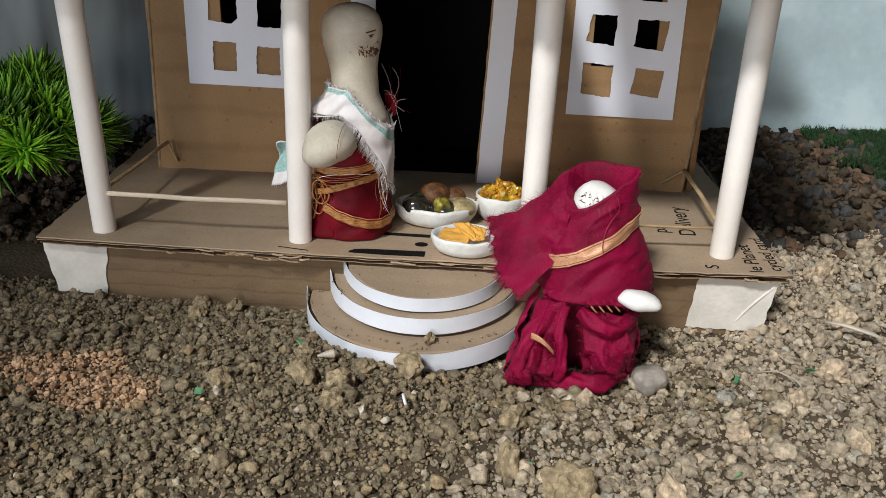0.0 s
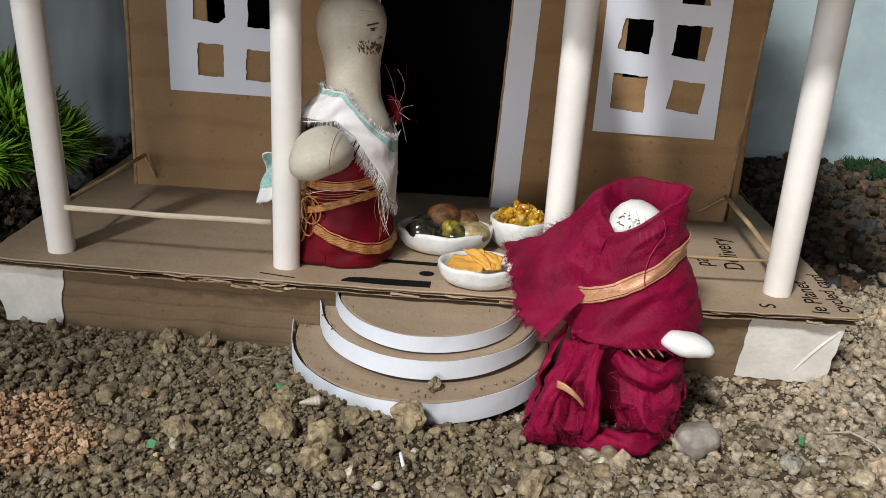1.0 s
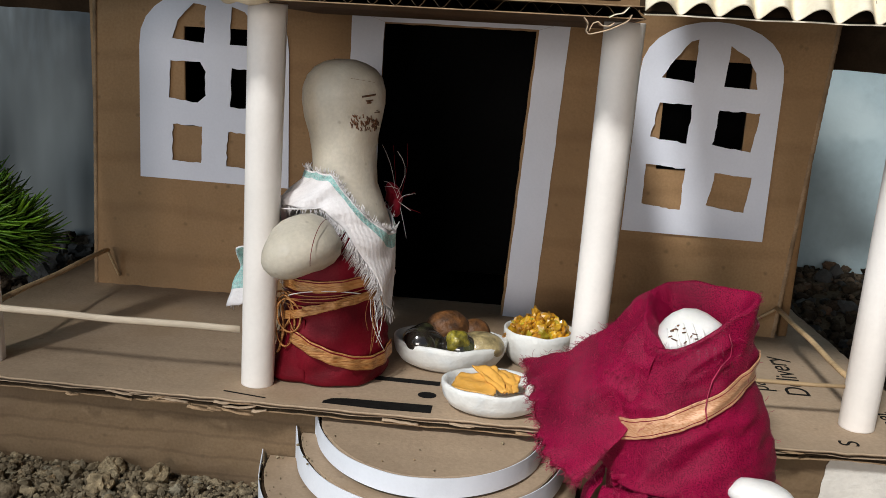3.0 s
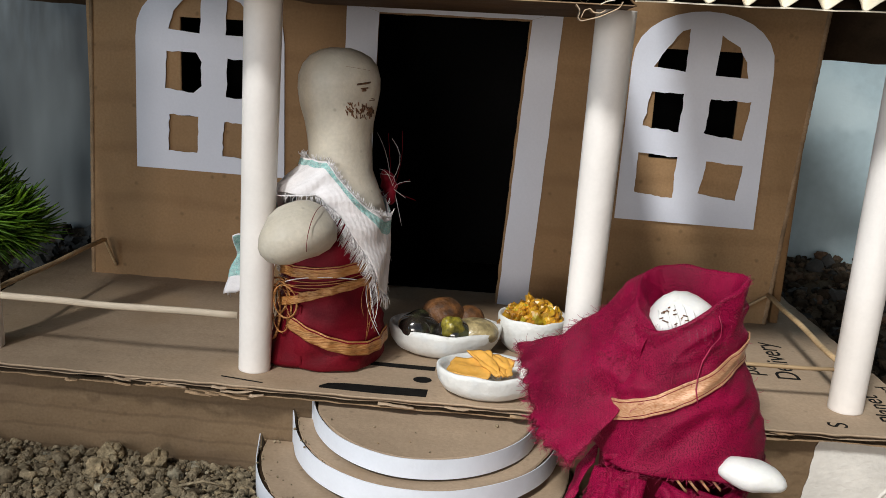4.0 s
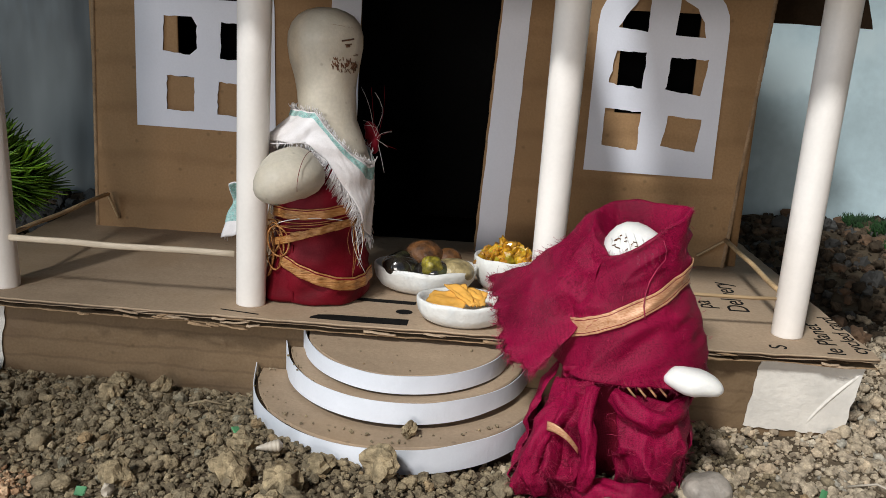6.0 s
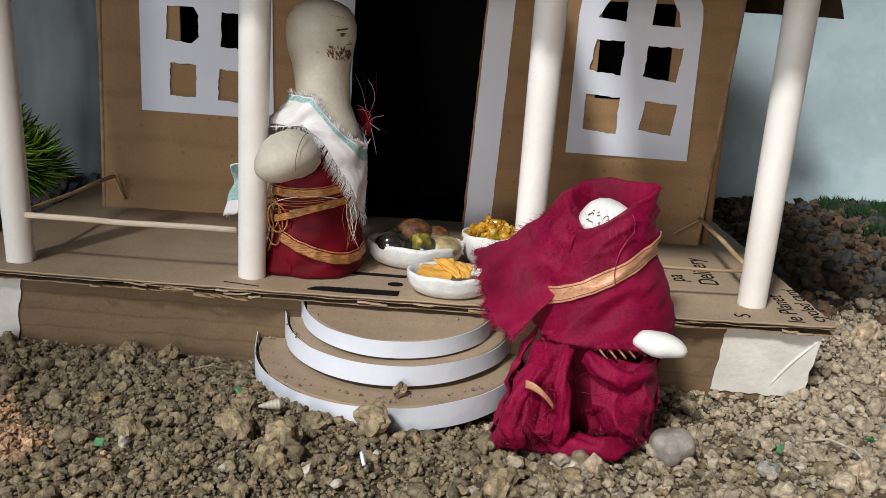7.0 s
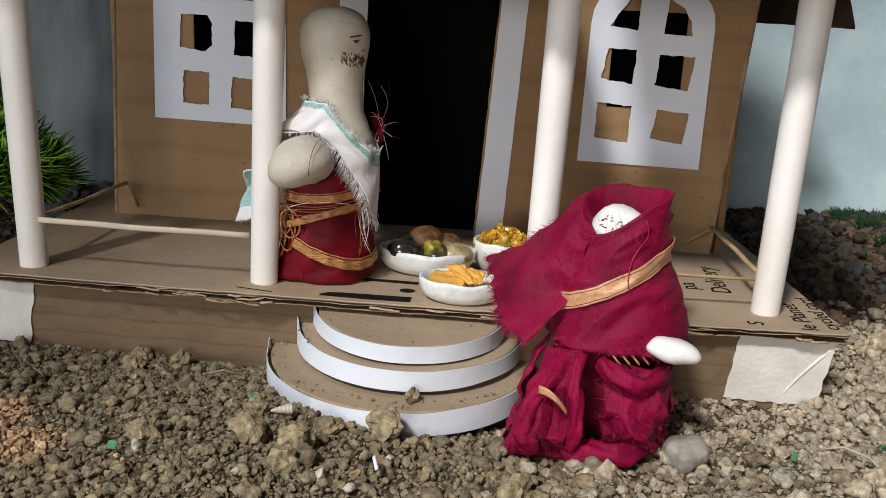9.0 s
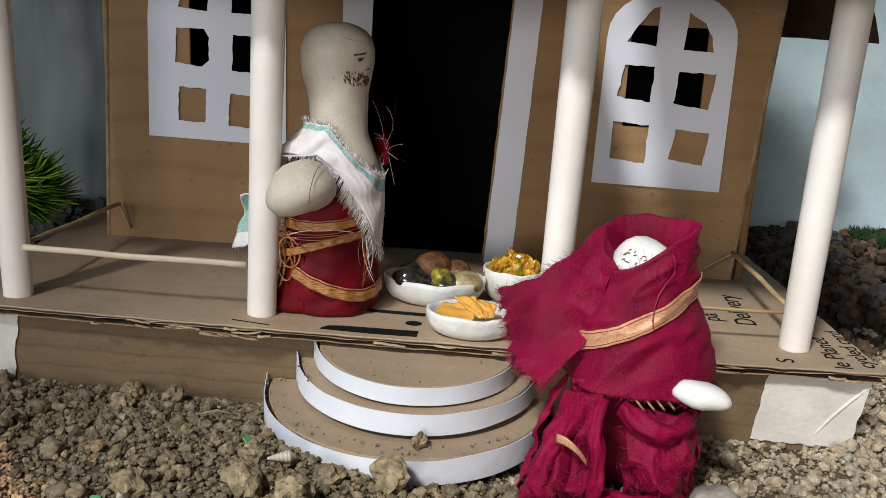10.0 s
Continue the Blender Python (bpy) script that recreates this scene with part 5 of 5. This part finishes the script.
    drapery((0.0770, 0.3560, 0.0320), (0.0740, 0.3740, 0.0370), (0.0745, 0.3480, 0.0020), (0.0720, 0.3700, 0.0010), (0.0020, -0.0020, 0.0), 2, 0.0015, 6.0)
    drapery((0.0350, 0.3520, 0.0410), (0.0780, 0.3570, 0.0410), (0.0370, 0.3510, 0.0340), (0.0770, 0.3570, 0.0350), (0.0, -0.0030, 0.0), 3, 0.0018, 3.0)

    def roll(pts, r, seed):
        """A thick twisted roll of cloth."""
        pts = [Vector(p) for p in pts]
        rows = []
        for i in range(49):
            f = i / 48 * (len(pts) - 1)
            k = min(int(f), len(pts) - 2)
            a, b, c, d = pts[max(k - 1, 0)], pts[k], pts[k + 1], pts[min(k + 2, len(pts) - 1)]
            f -= k
            m = b + (c - a) * (0.5 * f) + (a * 2 - b * 5 + c * 4 - d) * (0.5 * f * f) + (b * 3 - a - c * 3 + d) * (0.5 * f ** 3)
            t = (c - b).normalized()
            s = t.cross(Vector((0.1, 1.0, 0.2))).normalized()
            n = s.cross(t)
            row = []
            for j in range(28):
                b2 = 2 * math.pi * j / 28
                g = r * (0.85 + 0.30 * abs(math.sin(2 * b2 + 0.12 * i + seed))) * (0.55 + 0.45 * math.sin(math.pi * (0.08 + 0.84 * i / 48)))
                p = m + s * (g * math.cos(b2)) + n * (g * math.sin(b2))
                p += noise.noise_vector(p * 130 + Vector((seed, 0, 0))) * 0.0016 + noise.noise_vector(p * 420) * 0.0004
                p.z = max(p.z, 0.0)
                row.append(p)
            rows.append(row)
        loft(bm, rows, 5)

    roll(((0.0400, 0.3380, 0.0045), (0.0490, 0.3355, 0.0035), (0.0600, 0.3345, 0.0045), (0.0715, 0.3420, 0.0060)), 0.0042, 1.0)
    roll(((0.0440, 0.3410, 0.0380), (0.0425, 0.3345, 0.0290), (0.0440, 0.3320, 0.0170), (0.0430, 0.3330, 0.0050)), 0.0026, 2.0)
    roll(((0.0500, 0.3430, 0.0350), (0.0600, 0.3365, 0.0310), (0.0690, 0.3400, 0.0290), (0.0755, 0.3520, 0.0310)), 0.0034, 3.0)
    roll(((0.0360, 0.3440, 0.0330), (0.0290, 0.3350, 0.0240), (0.0262, 0.3310, 0.0130), (0.0300, 0.3310, 0.0040)), 0.0034, 4.0)

    # pale ribbon over the gathered cloth, gold edges caught in the tuck
    patch(bm, lambda u, v: Vector((0.0300 + 0.0105 * u, 0.3318 - 0.0032 * math.sin(math.pi * u), 0.0262 + 0.0012 * math.sin(3 * u) - 0.0075 * u ** 2 + (0.0030 - 0.0012 * u) * v)), 18, 4, 0.0004, 2)
    for k in range(4):
        patch(bm, lambda u, v: Vector((0.0540 + 0.0034 * k + 0.0048 * u, 0.3455 + 0.0010 * k - 0.0016 * math.sin(2.5 * u), 0.0385 - 0.0052 * u + 0.0010 * v)), 8, 2, 0.0004, 2)
    # hand
    blob(bm, (0.0762, 0.3462, 0.0406), (0.0094, 0.0056, 0.0045), 1, 0.26, 150, Euler((0, radians(6), radians(-10))).to_matrix())
    # stray threads on skirt, flap and wrap
    for k in range(800):
        fn = west if k % 3 else east
        p = fn(rng.random(), rng.random())
        d = Vector((rng.uniform(-1, 1), rng.uniform(-0.9, 0.1), rng.uniform(-0.8, 0.8))).normalized() * rng.uniform(0.0010, 0.0048)
        m = p + d * 0.5 + Vector((rng.uniform(-1, 1), rng.uniform(-1, 0), rng.uniform(-1, 1))) * 0.0012
        tube(bm, [p, p.lerp(m, 0.6) + Vector((0, -0.0004, 0)), m, p + d], [0.00007, 0.00006, 0.00006, 0.00004], 3, 4)
    for k in range(420):
        p = cloth(radians(rng.uniform(150, 400)), 5.0 if k % 3 else 0.0)
        d = Vector((rng.uniform(-1, 1), rng.uniform(-0.7, 0.3), rng.uniform(-0.3, 1) if k % 3 else rng.uniform(-1, 0))).normalized() * rng.uniform(0.0005, 0.0022 if k % 3 else 0.0040)
        tube(bm, [p, p + d * 0.5 + noise.noise_vector(p * 900 + Vector((k, 0, 0))) * 0.0006, p + d], [0.00006, 0.00005, 0.00003], 3, 4)
    for k in range(300):
        if k % 2:
            p, o = flap(rng.random(), rng.random()), Vector((-0.3, -0.9, 0.2)) * 0.0005
        else:
            p, o = cloth(radians(rng.uniform(195, 365)), rng.uniform(0.1, 4.6), 0.0004), Vector((0, -0.0003, 0))
        d = Vector((rng.uniform(-1, 1), rng.uniform(-0.2, 0.2), rng.uniform(-1, 1))).normalized() * rng.uniform(0.0006, 0.0024)
        tube(bm, [p + o, p + o * 2 + d * 0.5, p + o + d], 0.00006, 3, 4)
    tube(bm, [cloth(radians(292 - 2 * i), 4.6 - 0.36 * i, 0.0010) + Vector((0.0016 * math.sin(0.9 * i), -0.0006, 0)) for i in range(8)], 0.00020, 5, 4)
    tagged(part("veiled_figure", bm, [MAROON, CLAY_W, GOLD_PALE, PAINT, MAROON_HAIR, GAUZE]), "white clay figure wrapped in maroon muslin with a gold border", "figurine")


veiled_figure()


# ---- bowls and food ----
def bowl(c, rx, ry, h, label, wall=0.0022, lip=0.0):
    bm = bmesh.new()
    x, y, z = c
    rows = []
    for f, g in ((0.50, 0.0), (0.70, 0.0), (0.86, 0.16), (0.96, 0.45), (1.0, 0.80), (1.0, 0.96)):
        rows.append([Vector((x + rx * f * math.cos(a) * (1 + lip * math.exp(-((a - 0.35) / 0.35) ** 2) * g), y + ry * f * math.sin(a), z + h * g + wob(math.cos(a), math.sin(a), x, 2.0, 0.0006) * g)) for a in np.linspace(0, 2 * math.pi, 44, endpoint=False)])
    for f, g in ((0.97, 1.0), (0.92, 0.98), (0.88, 0.80), (0.80, 0.45), (0.60, 0.24), (0.30, 0.20)):
        rows.append([Vector((x + (rx * f) * math.cos(a) * (1 + lip * math.exp(-((a - 0.35) / 0.35) ** 2) * g), y + ry * f * math.sin(a), z + h * g + wob(math.cos(a), math.sin(a), x, 2.0, 0.0006) * g)) for a in np.linspace(0, 2 * math.pi, 44, endpoint=False)])
    loft(bm, rows)
    return tagged(part("bowl", bm, BOWL, smooth=True), label, "bowl", "bowls of food")


FLOOR = DECK + 0.0002
bowl((-0.0205, 0.4425, FLOOR), 0.0222, 0.0165, 0.0108, "shallow white clay bowl with fried snacks", lip=0.06)
bowl((0.0145, 0.4520, FLOOR), 0.0142, 0.0135, 0.0145, "deep white clay bowl heaped with yellow curry")
bowl((-0.0015, 0.4030, FLOOR), 0.0182, 0.0138, 0.0095, "small white clay bowl with orange crisps", lip=0.04)


def morsel(name, c, r, material, label, rough=0.12, freq=90, turn=None, sub=4):
    bm = bmesh.new()
    blob(bm, c, r, 0, rough, freq, turn, sub)
    return tagged(part(name, bm, material), label, "food", "food in the bowls")


morsel("fried_dumpling", (-0.0215, 0.4500, 0.0465), (0.0095, 0.0080, 0.0076), FRIED, "round brown fried dumpling in the shallow bowl", 0.22, 110)
morsel("fried_dumpling", (-0.0120, 0.4525, 0.0455), (0.0065, 0.0060, 0.0055), FRIED, "round brown fried dumpling in the shallow bowl", 0.16)
morsel("pale_dumpling", (-0.0085, 0.4395, 0.0440), (0.0098, 0.0085, 0.0062), PALEBALL, "pale translucent dumpling in the shallow bowl", 0.10)
morsel("stuffed_aubergine", (-0.0300, 0.4365, 0.0452), (0.0086, 0.0075, 0.0070), BRINJAL, "glossy dark baby aubergine in the shallow bowl", 0.16, 150)
morsel("stuffed_aubergine", (-0.0165, 0.4350, 0.0442), (0.0078, 0.0062, 0.0066), BRINJAL, "split glossy aubergine with green filling", 0.12)
morsel("aubergine_filling", (-0.0168, 0.4322, 0.0478), (0.0048, 0.0040, 0.0040), MASALA, "green spiced filling in the split aubergine", 0.3, 300)
rng = random.Random(11)
bm = bmesh.new()
for k in range(520):
    a, q = rng.uniform(0, 6.28), math.sqrt(rng.random())
    x, y = 0.0148 + 0.0120 * q * math.cos(a), 0.4520 + 0.0112 * q * math.sin(a)
    z = 0.0465 + 0.0100 * (1 - q * q) * (0.75 + 0.6 * noise.noise(Vector((x * 200, y * 200, 1)))) - rng.random() * 0.001
    s = rng.uniform(0.0005, 0.0013) if rng.random() < 0.9 else rng.uniform(0.0018, 0.0028)
    blob(bm, (x, y, z), (s * 1.5, s * 1.0, s * 0.65), 0, 0.7, 600, Euler((rng.random() * 3, rng.random() * 3, rng.random() * 3)).to_matrix(), 2)
for f in bm.faces:
    f.smooth = False
tagged(part("yellow_curry", bm, CURRY), "heap of yellow vegetable curry with green pieces", "food", "food in the bowls")


def crisp(corners, seed):
    bm = bmesh.new()
    a, b, c, d = (Vector(p) for p in corners)
    patch(bm, lambda u, v: a.lerp(b, u).lerp(d.lerp(c, u), v) + Vector((0, 0, wob(u * 3, v * 3, seed, 1.2, 0.0006))) + noise.noise_vector(Vector((u * 5, v * 5, seed))) * 0.0004, 18, 18, 0.0007, 0)
    tagged(part("crisp", bm, CRISP), "folded orange fried crisp in the small bowl", "food", "food in the bowls")


crisp([(-0.0165, 0.3985, 0.0432), (-0.0010, 0.3945, 0.0430), (0.0015, 0.4050, 0.0462), (-0.0135, 0.4075, 0.0455)], 1)
crisp([(-0.0095, 0.4090, 0.0470), (-0.0010, 0.4078, 0.0480), (0.0035, 0.3952, 0.0440), (0.0015, 0.3948, 0.0438)], 2)
crisp([(-0.0020, 0.4085, 0.0474), (0.0078, 0.4060, 0.0460), (0.0068, 0.3975, 0.0436), (0.0040, 0.3958, 0.0432)], 3)


# ---- plastic plant ----
def bush(cx, cy, cz, r, sprigs, seed):
    plant = thing("artificial_plant", "bushy artificial plant with bright green needle leaves", "plant")
    rng = random.Random(seed)
    bm = bmesh.new()
    stems = bmesh.new()
    for k in range(sprigs):
        t = rng.uniform(0, 6.28)
        e = rng.uniform(-0.15, 1.45)
        d = Vector((math.cos(t) * math.cos(e), math.sin(t) * math.cos(e), math.sin(e)))
        base = Vector((cx, cy, 0.004)).lerp(Vector((cx, cy, cz)), 0.6)
        tip = Vector((cx, cy, cz)) + Vector((d.x * r[0], d.y * r[1], d.z * r[2])) * rng.uniform(0.45, 0.72)
        tube(stems, [base, (base + tip) / 2 + Vector((0, 0, 0.004)), tip], 0.0009, 5)
        for i in range(58):
            w = Vector((rng.gauss(0, 1), rng.gauss(0, 1), rng.gauss(0, 1))).normalized()
            w = (w * 0.8 + d * 0.9).normalized()
            ln = rng.uniform(0.016, 0.027)
            a = tip - d * rng.uniform(0, 0.014)
            bend = (Vector((0, 0, 1)) - w * w.z) * (0.0045 * rng.uniform(0.3, 1.3))
            pts = [a + w * (ln * f) + bend * (f * f) for f in (0.0, 0.35, 0.7, 1.0)]
            if min(p.z for p in pts) < 0.002:
                continue
            tube(bm, pts, [0.0007, 0.0012, 0.0011, 0.0003], 4, flat=0.5)
    part("foliage", bm, LEAF, plant)
    part("branching_stem", stems, LEAF, plant)


bush(-0.282, 0.505, 0.051, (0.061, 0.080, 0.051), 105, 4)

# ---- stones and litter ----
def stone(x, y, r, material, label, seed, name="stone", group="stones in the yard", lift=0.35, cat="stone"):
    v, f = LUMPS[3 if name == "earth_clod" or r > 0.006 else 2][seed % 12]
    rng = random.Random(seed)
    me = bpy.data.meshes.new(name)
    q = Euler((rng.random() * 6, rng.random() * 6, rng.random() * 6)).to_matrix()
    sc = Vector((r * rng.uniform(0.8, 1.25), r * rng.uniform(0.8, 1.2), r * rng.uniform(0.6, 0.9)))
    me.from_pydata([tuple(q @ Vector((p[0] * sc.x, p[1] * sc.y, p[2] * sc.z))) for p in v], [], f.tolist())
    if len(f) > 400:
        me.shade_smooth()
    ob = link_mesh(name, me, material)
    ob.location = (x, y, ground_z(x, y) + lift * r + (0.004 if r == 0.0063 else 0))
    return tagged(ob, label, cat, group)


rng = random.Random(21)
for k in range(190):
    x, y = rng.uniform(0.155, 0.32), rng.uniform(0.50, 0.73)
    stone(x, y, 0.0022 + 0.0042 * rng.random() ** 2, STONE if rng.random() < 0.5 else BRICKBIT, "dark grey rubble stone on the soil", k)
for k in range(26):
    x, y = rng.uniform(-0.33, -0.225), rng.uniform(0.60, 0.73)
    stone(x, y, rng.uniform(0.005, 0.012), STONE, "dark rubble stone by the cement wall", k + 90)
for k, (x, y, r) in enumerate(((-0.0225, 0.3315, 0.0063), (0.024, 0.303, 0.0062), (-0.048, 0.3540, 0.0042), (-0.070, 0.339, 0.0050), (-0.138, 0.3950, 0.0046), (-0.119, 0.3925, 0.0044), (0.045, 0.258, 0.0085), (-0.134, 0.379, 0.0052), (-0.05, 0.315, 0.0062), (-0.043, 0.3345, 0.0050), (0.022, 0.272, 0.0070), (0.082, 0.262, 0.0065),
                           (-0.066, 0.318, 0.0070), (-0.05, 0.300, 0.005), (-0.10, 0.31, 0.0052), (0.115, 0.305, 0.0055), (0.145, 0.33, 0.006), (0.17, 0.36, 0.0075), (0.19, 0.41, 0.008), (0.20, 0.47, 0.008), (0.16, 0.30, 0.006))):
    stone(x, y, r, CLOD if x < 0.05 else GRIT, "crumbly brown clod of earth", k + 200, "earth_clod", "large clods", 0.45, "clod")
crumb = stone(-0.0150, 0.3505, 0.0030, CLOD, "small crumb of earth lying on the lowest step", 205, "earth_clod", "large clods", 0.45, "clod")
crumb.location.z = 0.0105 + 0.0022
bm = bmesh.new()
blob(bm, (0.0845, 0.3425, 0.0030), (0.0086, 0.0074, 0.0066), 0, 0.45, 120, Euler((0.2, 0.1, 0.3)).to_matrix(), 4, 0.10)
tagged(part("stone", bm, mat("pinkish_stone", (0.29, 0.25, 0.21), 0.6, var=0.2, big=120, fine=700, dent=(200.0, 0.0015), bump=0.6)), "rounded pinkish grey stone beside the veiled figure", "stone", "stones in the yard")


def snail_shell(x, y, z, turn):
    """A slender cone in swelling whorls."""
    bm = bmesh.new()
    rows = []
    for i in range(45):
        f = i / 44
        r = 0.0022 * math.sin(min(1.0, 4 * (1 - f) + 0.12) * math.pi / 2) * (0.16 + 0.84 * f ** 0.8) * (1 + 0.13 * abs(math.sin(f * 6.5 * math.pi)))
        rows.append([Vector((r * math.cos(a), -0.0044 + 0.0088 * f, r * math.sin(a))) for a in np.linspace(0, 2 * math.pi, 16, endpoint=False)])
    loft(bm, rows)
    bmesh.ops.transform(bm, matrix=pose(x, y, z, 4, 0, turn), verts=bm.verts)
    tagged(part("snail_shell", bm, SHELL), "small pointed pale snail shell on the soil", "shell")


snail_shell(-0.0590, 0.3335, 0.0115, -72)
bm = bmesh.new()
tube(bm, [(0.178, 0.399, 0.009), (0.186, 0.394, 0.010), (0.196, 0.389, 0.009), (0.201, 0.386, 0.008)], [0.0012, 0.0022, 0.0024, 0.001], 8, flat=0.5)
tagged(part("pale_shell_piece", bm, SHELL, smooth=True), "long pale broken shell piece on the grit", "shell")
for k, (x, y) in enumerate(((-0.105, 0.298), (-0.074, 0.345), (0.160, 0.36), (0.108, 0.275), (0.125, 0.35), (0.03, 0.27))):
    bm = bmesh.new()
    s = 0.0016
    z = ground_z(x, y) + 0.004
    box(bm, (x - s, y - s, z), (x + s, y + s * 0.8, z + 0.0006), 0.0002)
    bmesh.ops.rotate(bm, verts=bm.verts, cent=(x, y, z), matrix=Euler((0.6, 0.3 * k, k)).to_matrix())
    tagged(part("plastic_scrap", bm, GREENBIT), "tiny green plastic scrap on the soil", "scrap", "green scraps")

def curl(pts, r, name, label, material, cat):
    bm = bmesh.new()
    tube(bm, [(x, y, ground_z(x, y) + h) for x, y, h in pts], r, 5)
    tagged(part(name, bm, material), label, cat)


curl([(0.135, 0.357, 0.004), (0.142, 0.352, 0.007), (0.149, 0.346, 0.006), (0.1515, 0.338, 0.004)], 0.0004, "dry_fibre", "thin curved pale fibre lying on the grit", SHELL, "fibre")
curl([(-0.100, 0.366, 0.005), (-0.092, 0.3665, 0.007), (-0.085, 0.369, 0.005)], 0.0005, "dry_fibre", "short dry straw lying on the soil", CLOD, "fibre")
curl([(-0.022, 0.308, 0.005), (-0.0215, 0.304, 0.007), (-0.020, 0.300, 0.005)], 0.0007, "dry_fibre", "white paper splinter lying on the soil", STRIP, "fibre")
for k, (x, y, r) in enumerate(((-0.037, 0.296, 0.0022), (-0.027, 0.292, 0.0018), (-0.018, 0.315, 0.0013), (-0.098, 0.300, 0.0018), (-0.062, 0.290, 0.0016), (0.152, 0.348, 0.0020))):
    stone(x, y, r, SHELL, "small white pebble on the soil", k + 400, "pebble", "white pebbles", 1.6)
stone(0.056, 0.326, 0.0045, GRIT, "flat grey shard on the soil", 330, "stone_shard", "stones in the yard", 0.3)

# moss grass at the foot of the whitewashed wall
bm = bmesh.new()
rng = random.Random(31)
for k in range(8000):
    x, y = rng.uniform(0.250, 0.44), 0.735 - 0.135 * rng.random() ** 1.3
    if x < 0.254 + 0.22 * (0.738 - y) + 0.02 * noise.noise(Vector((x * 30, y * 30, 4))) or noise.noise(Vector((x * 40, y * 40, 0))) < -0.45:
        continue
    z = ground_z(x, y)
    h = rng.uniform(0.004, 0.010)
    e = Vector((x + rng.gauss(0, 0.003), y + rng.gauss(0, 0.003) - 0.001, z + h))
    tube(bm, [(x, y, z), (Vector((x, y, z)) + e) / 2 + Vector((0, 0, 0.001)), e], [0.0006, 0.0005, 0.0001], 3)
tagged(part("moss_grass", bm, MOSS), "fine green mossy grass at the wall foot", "grass", kind="stuff")
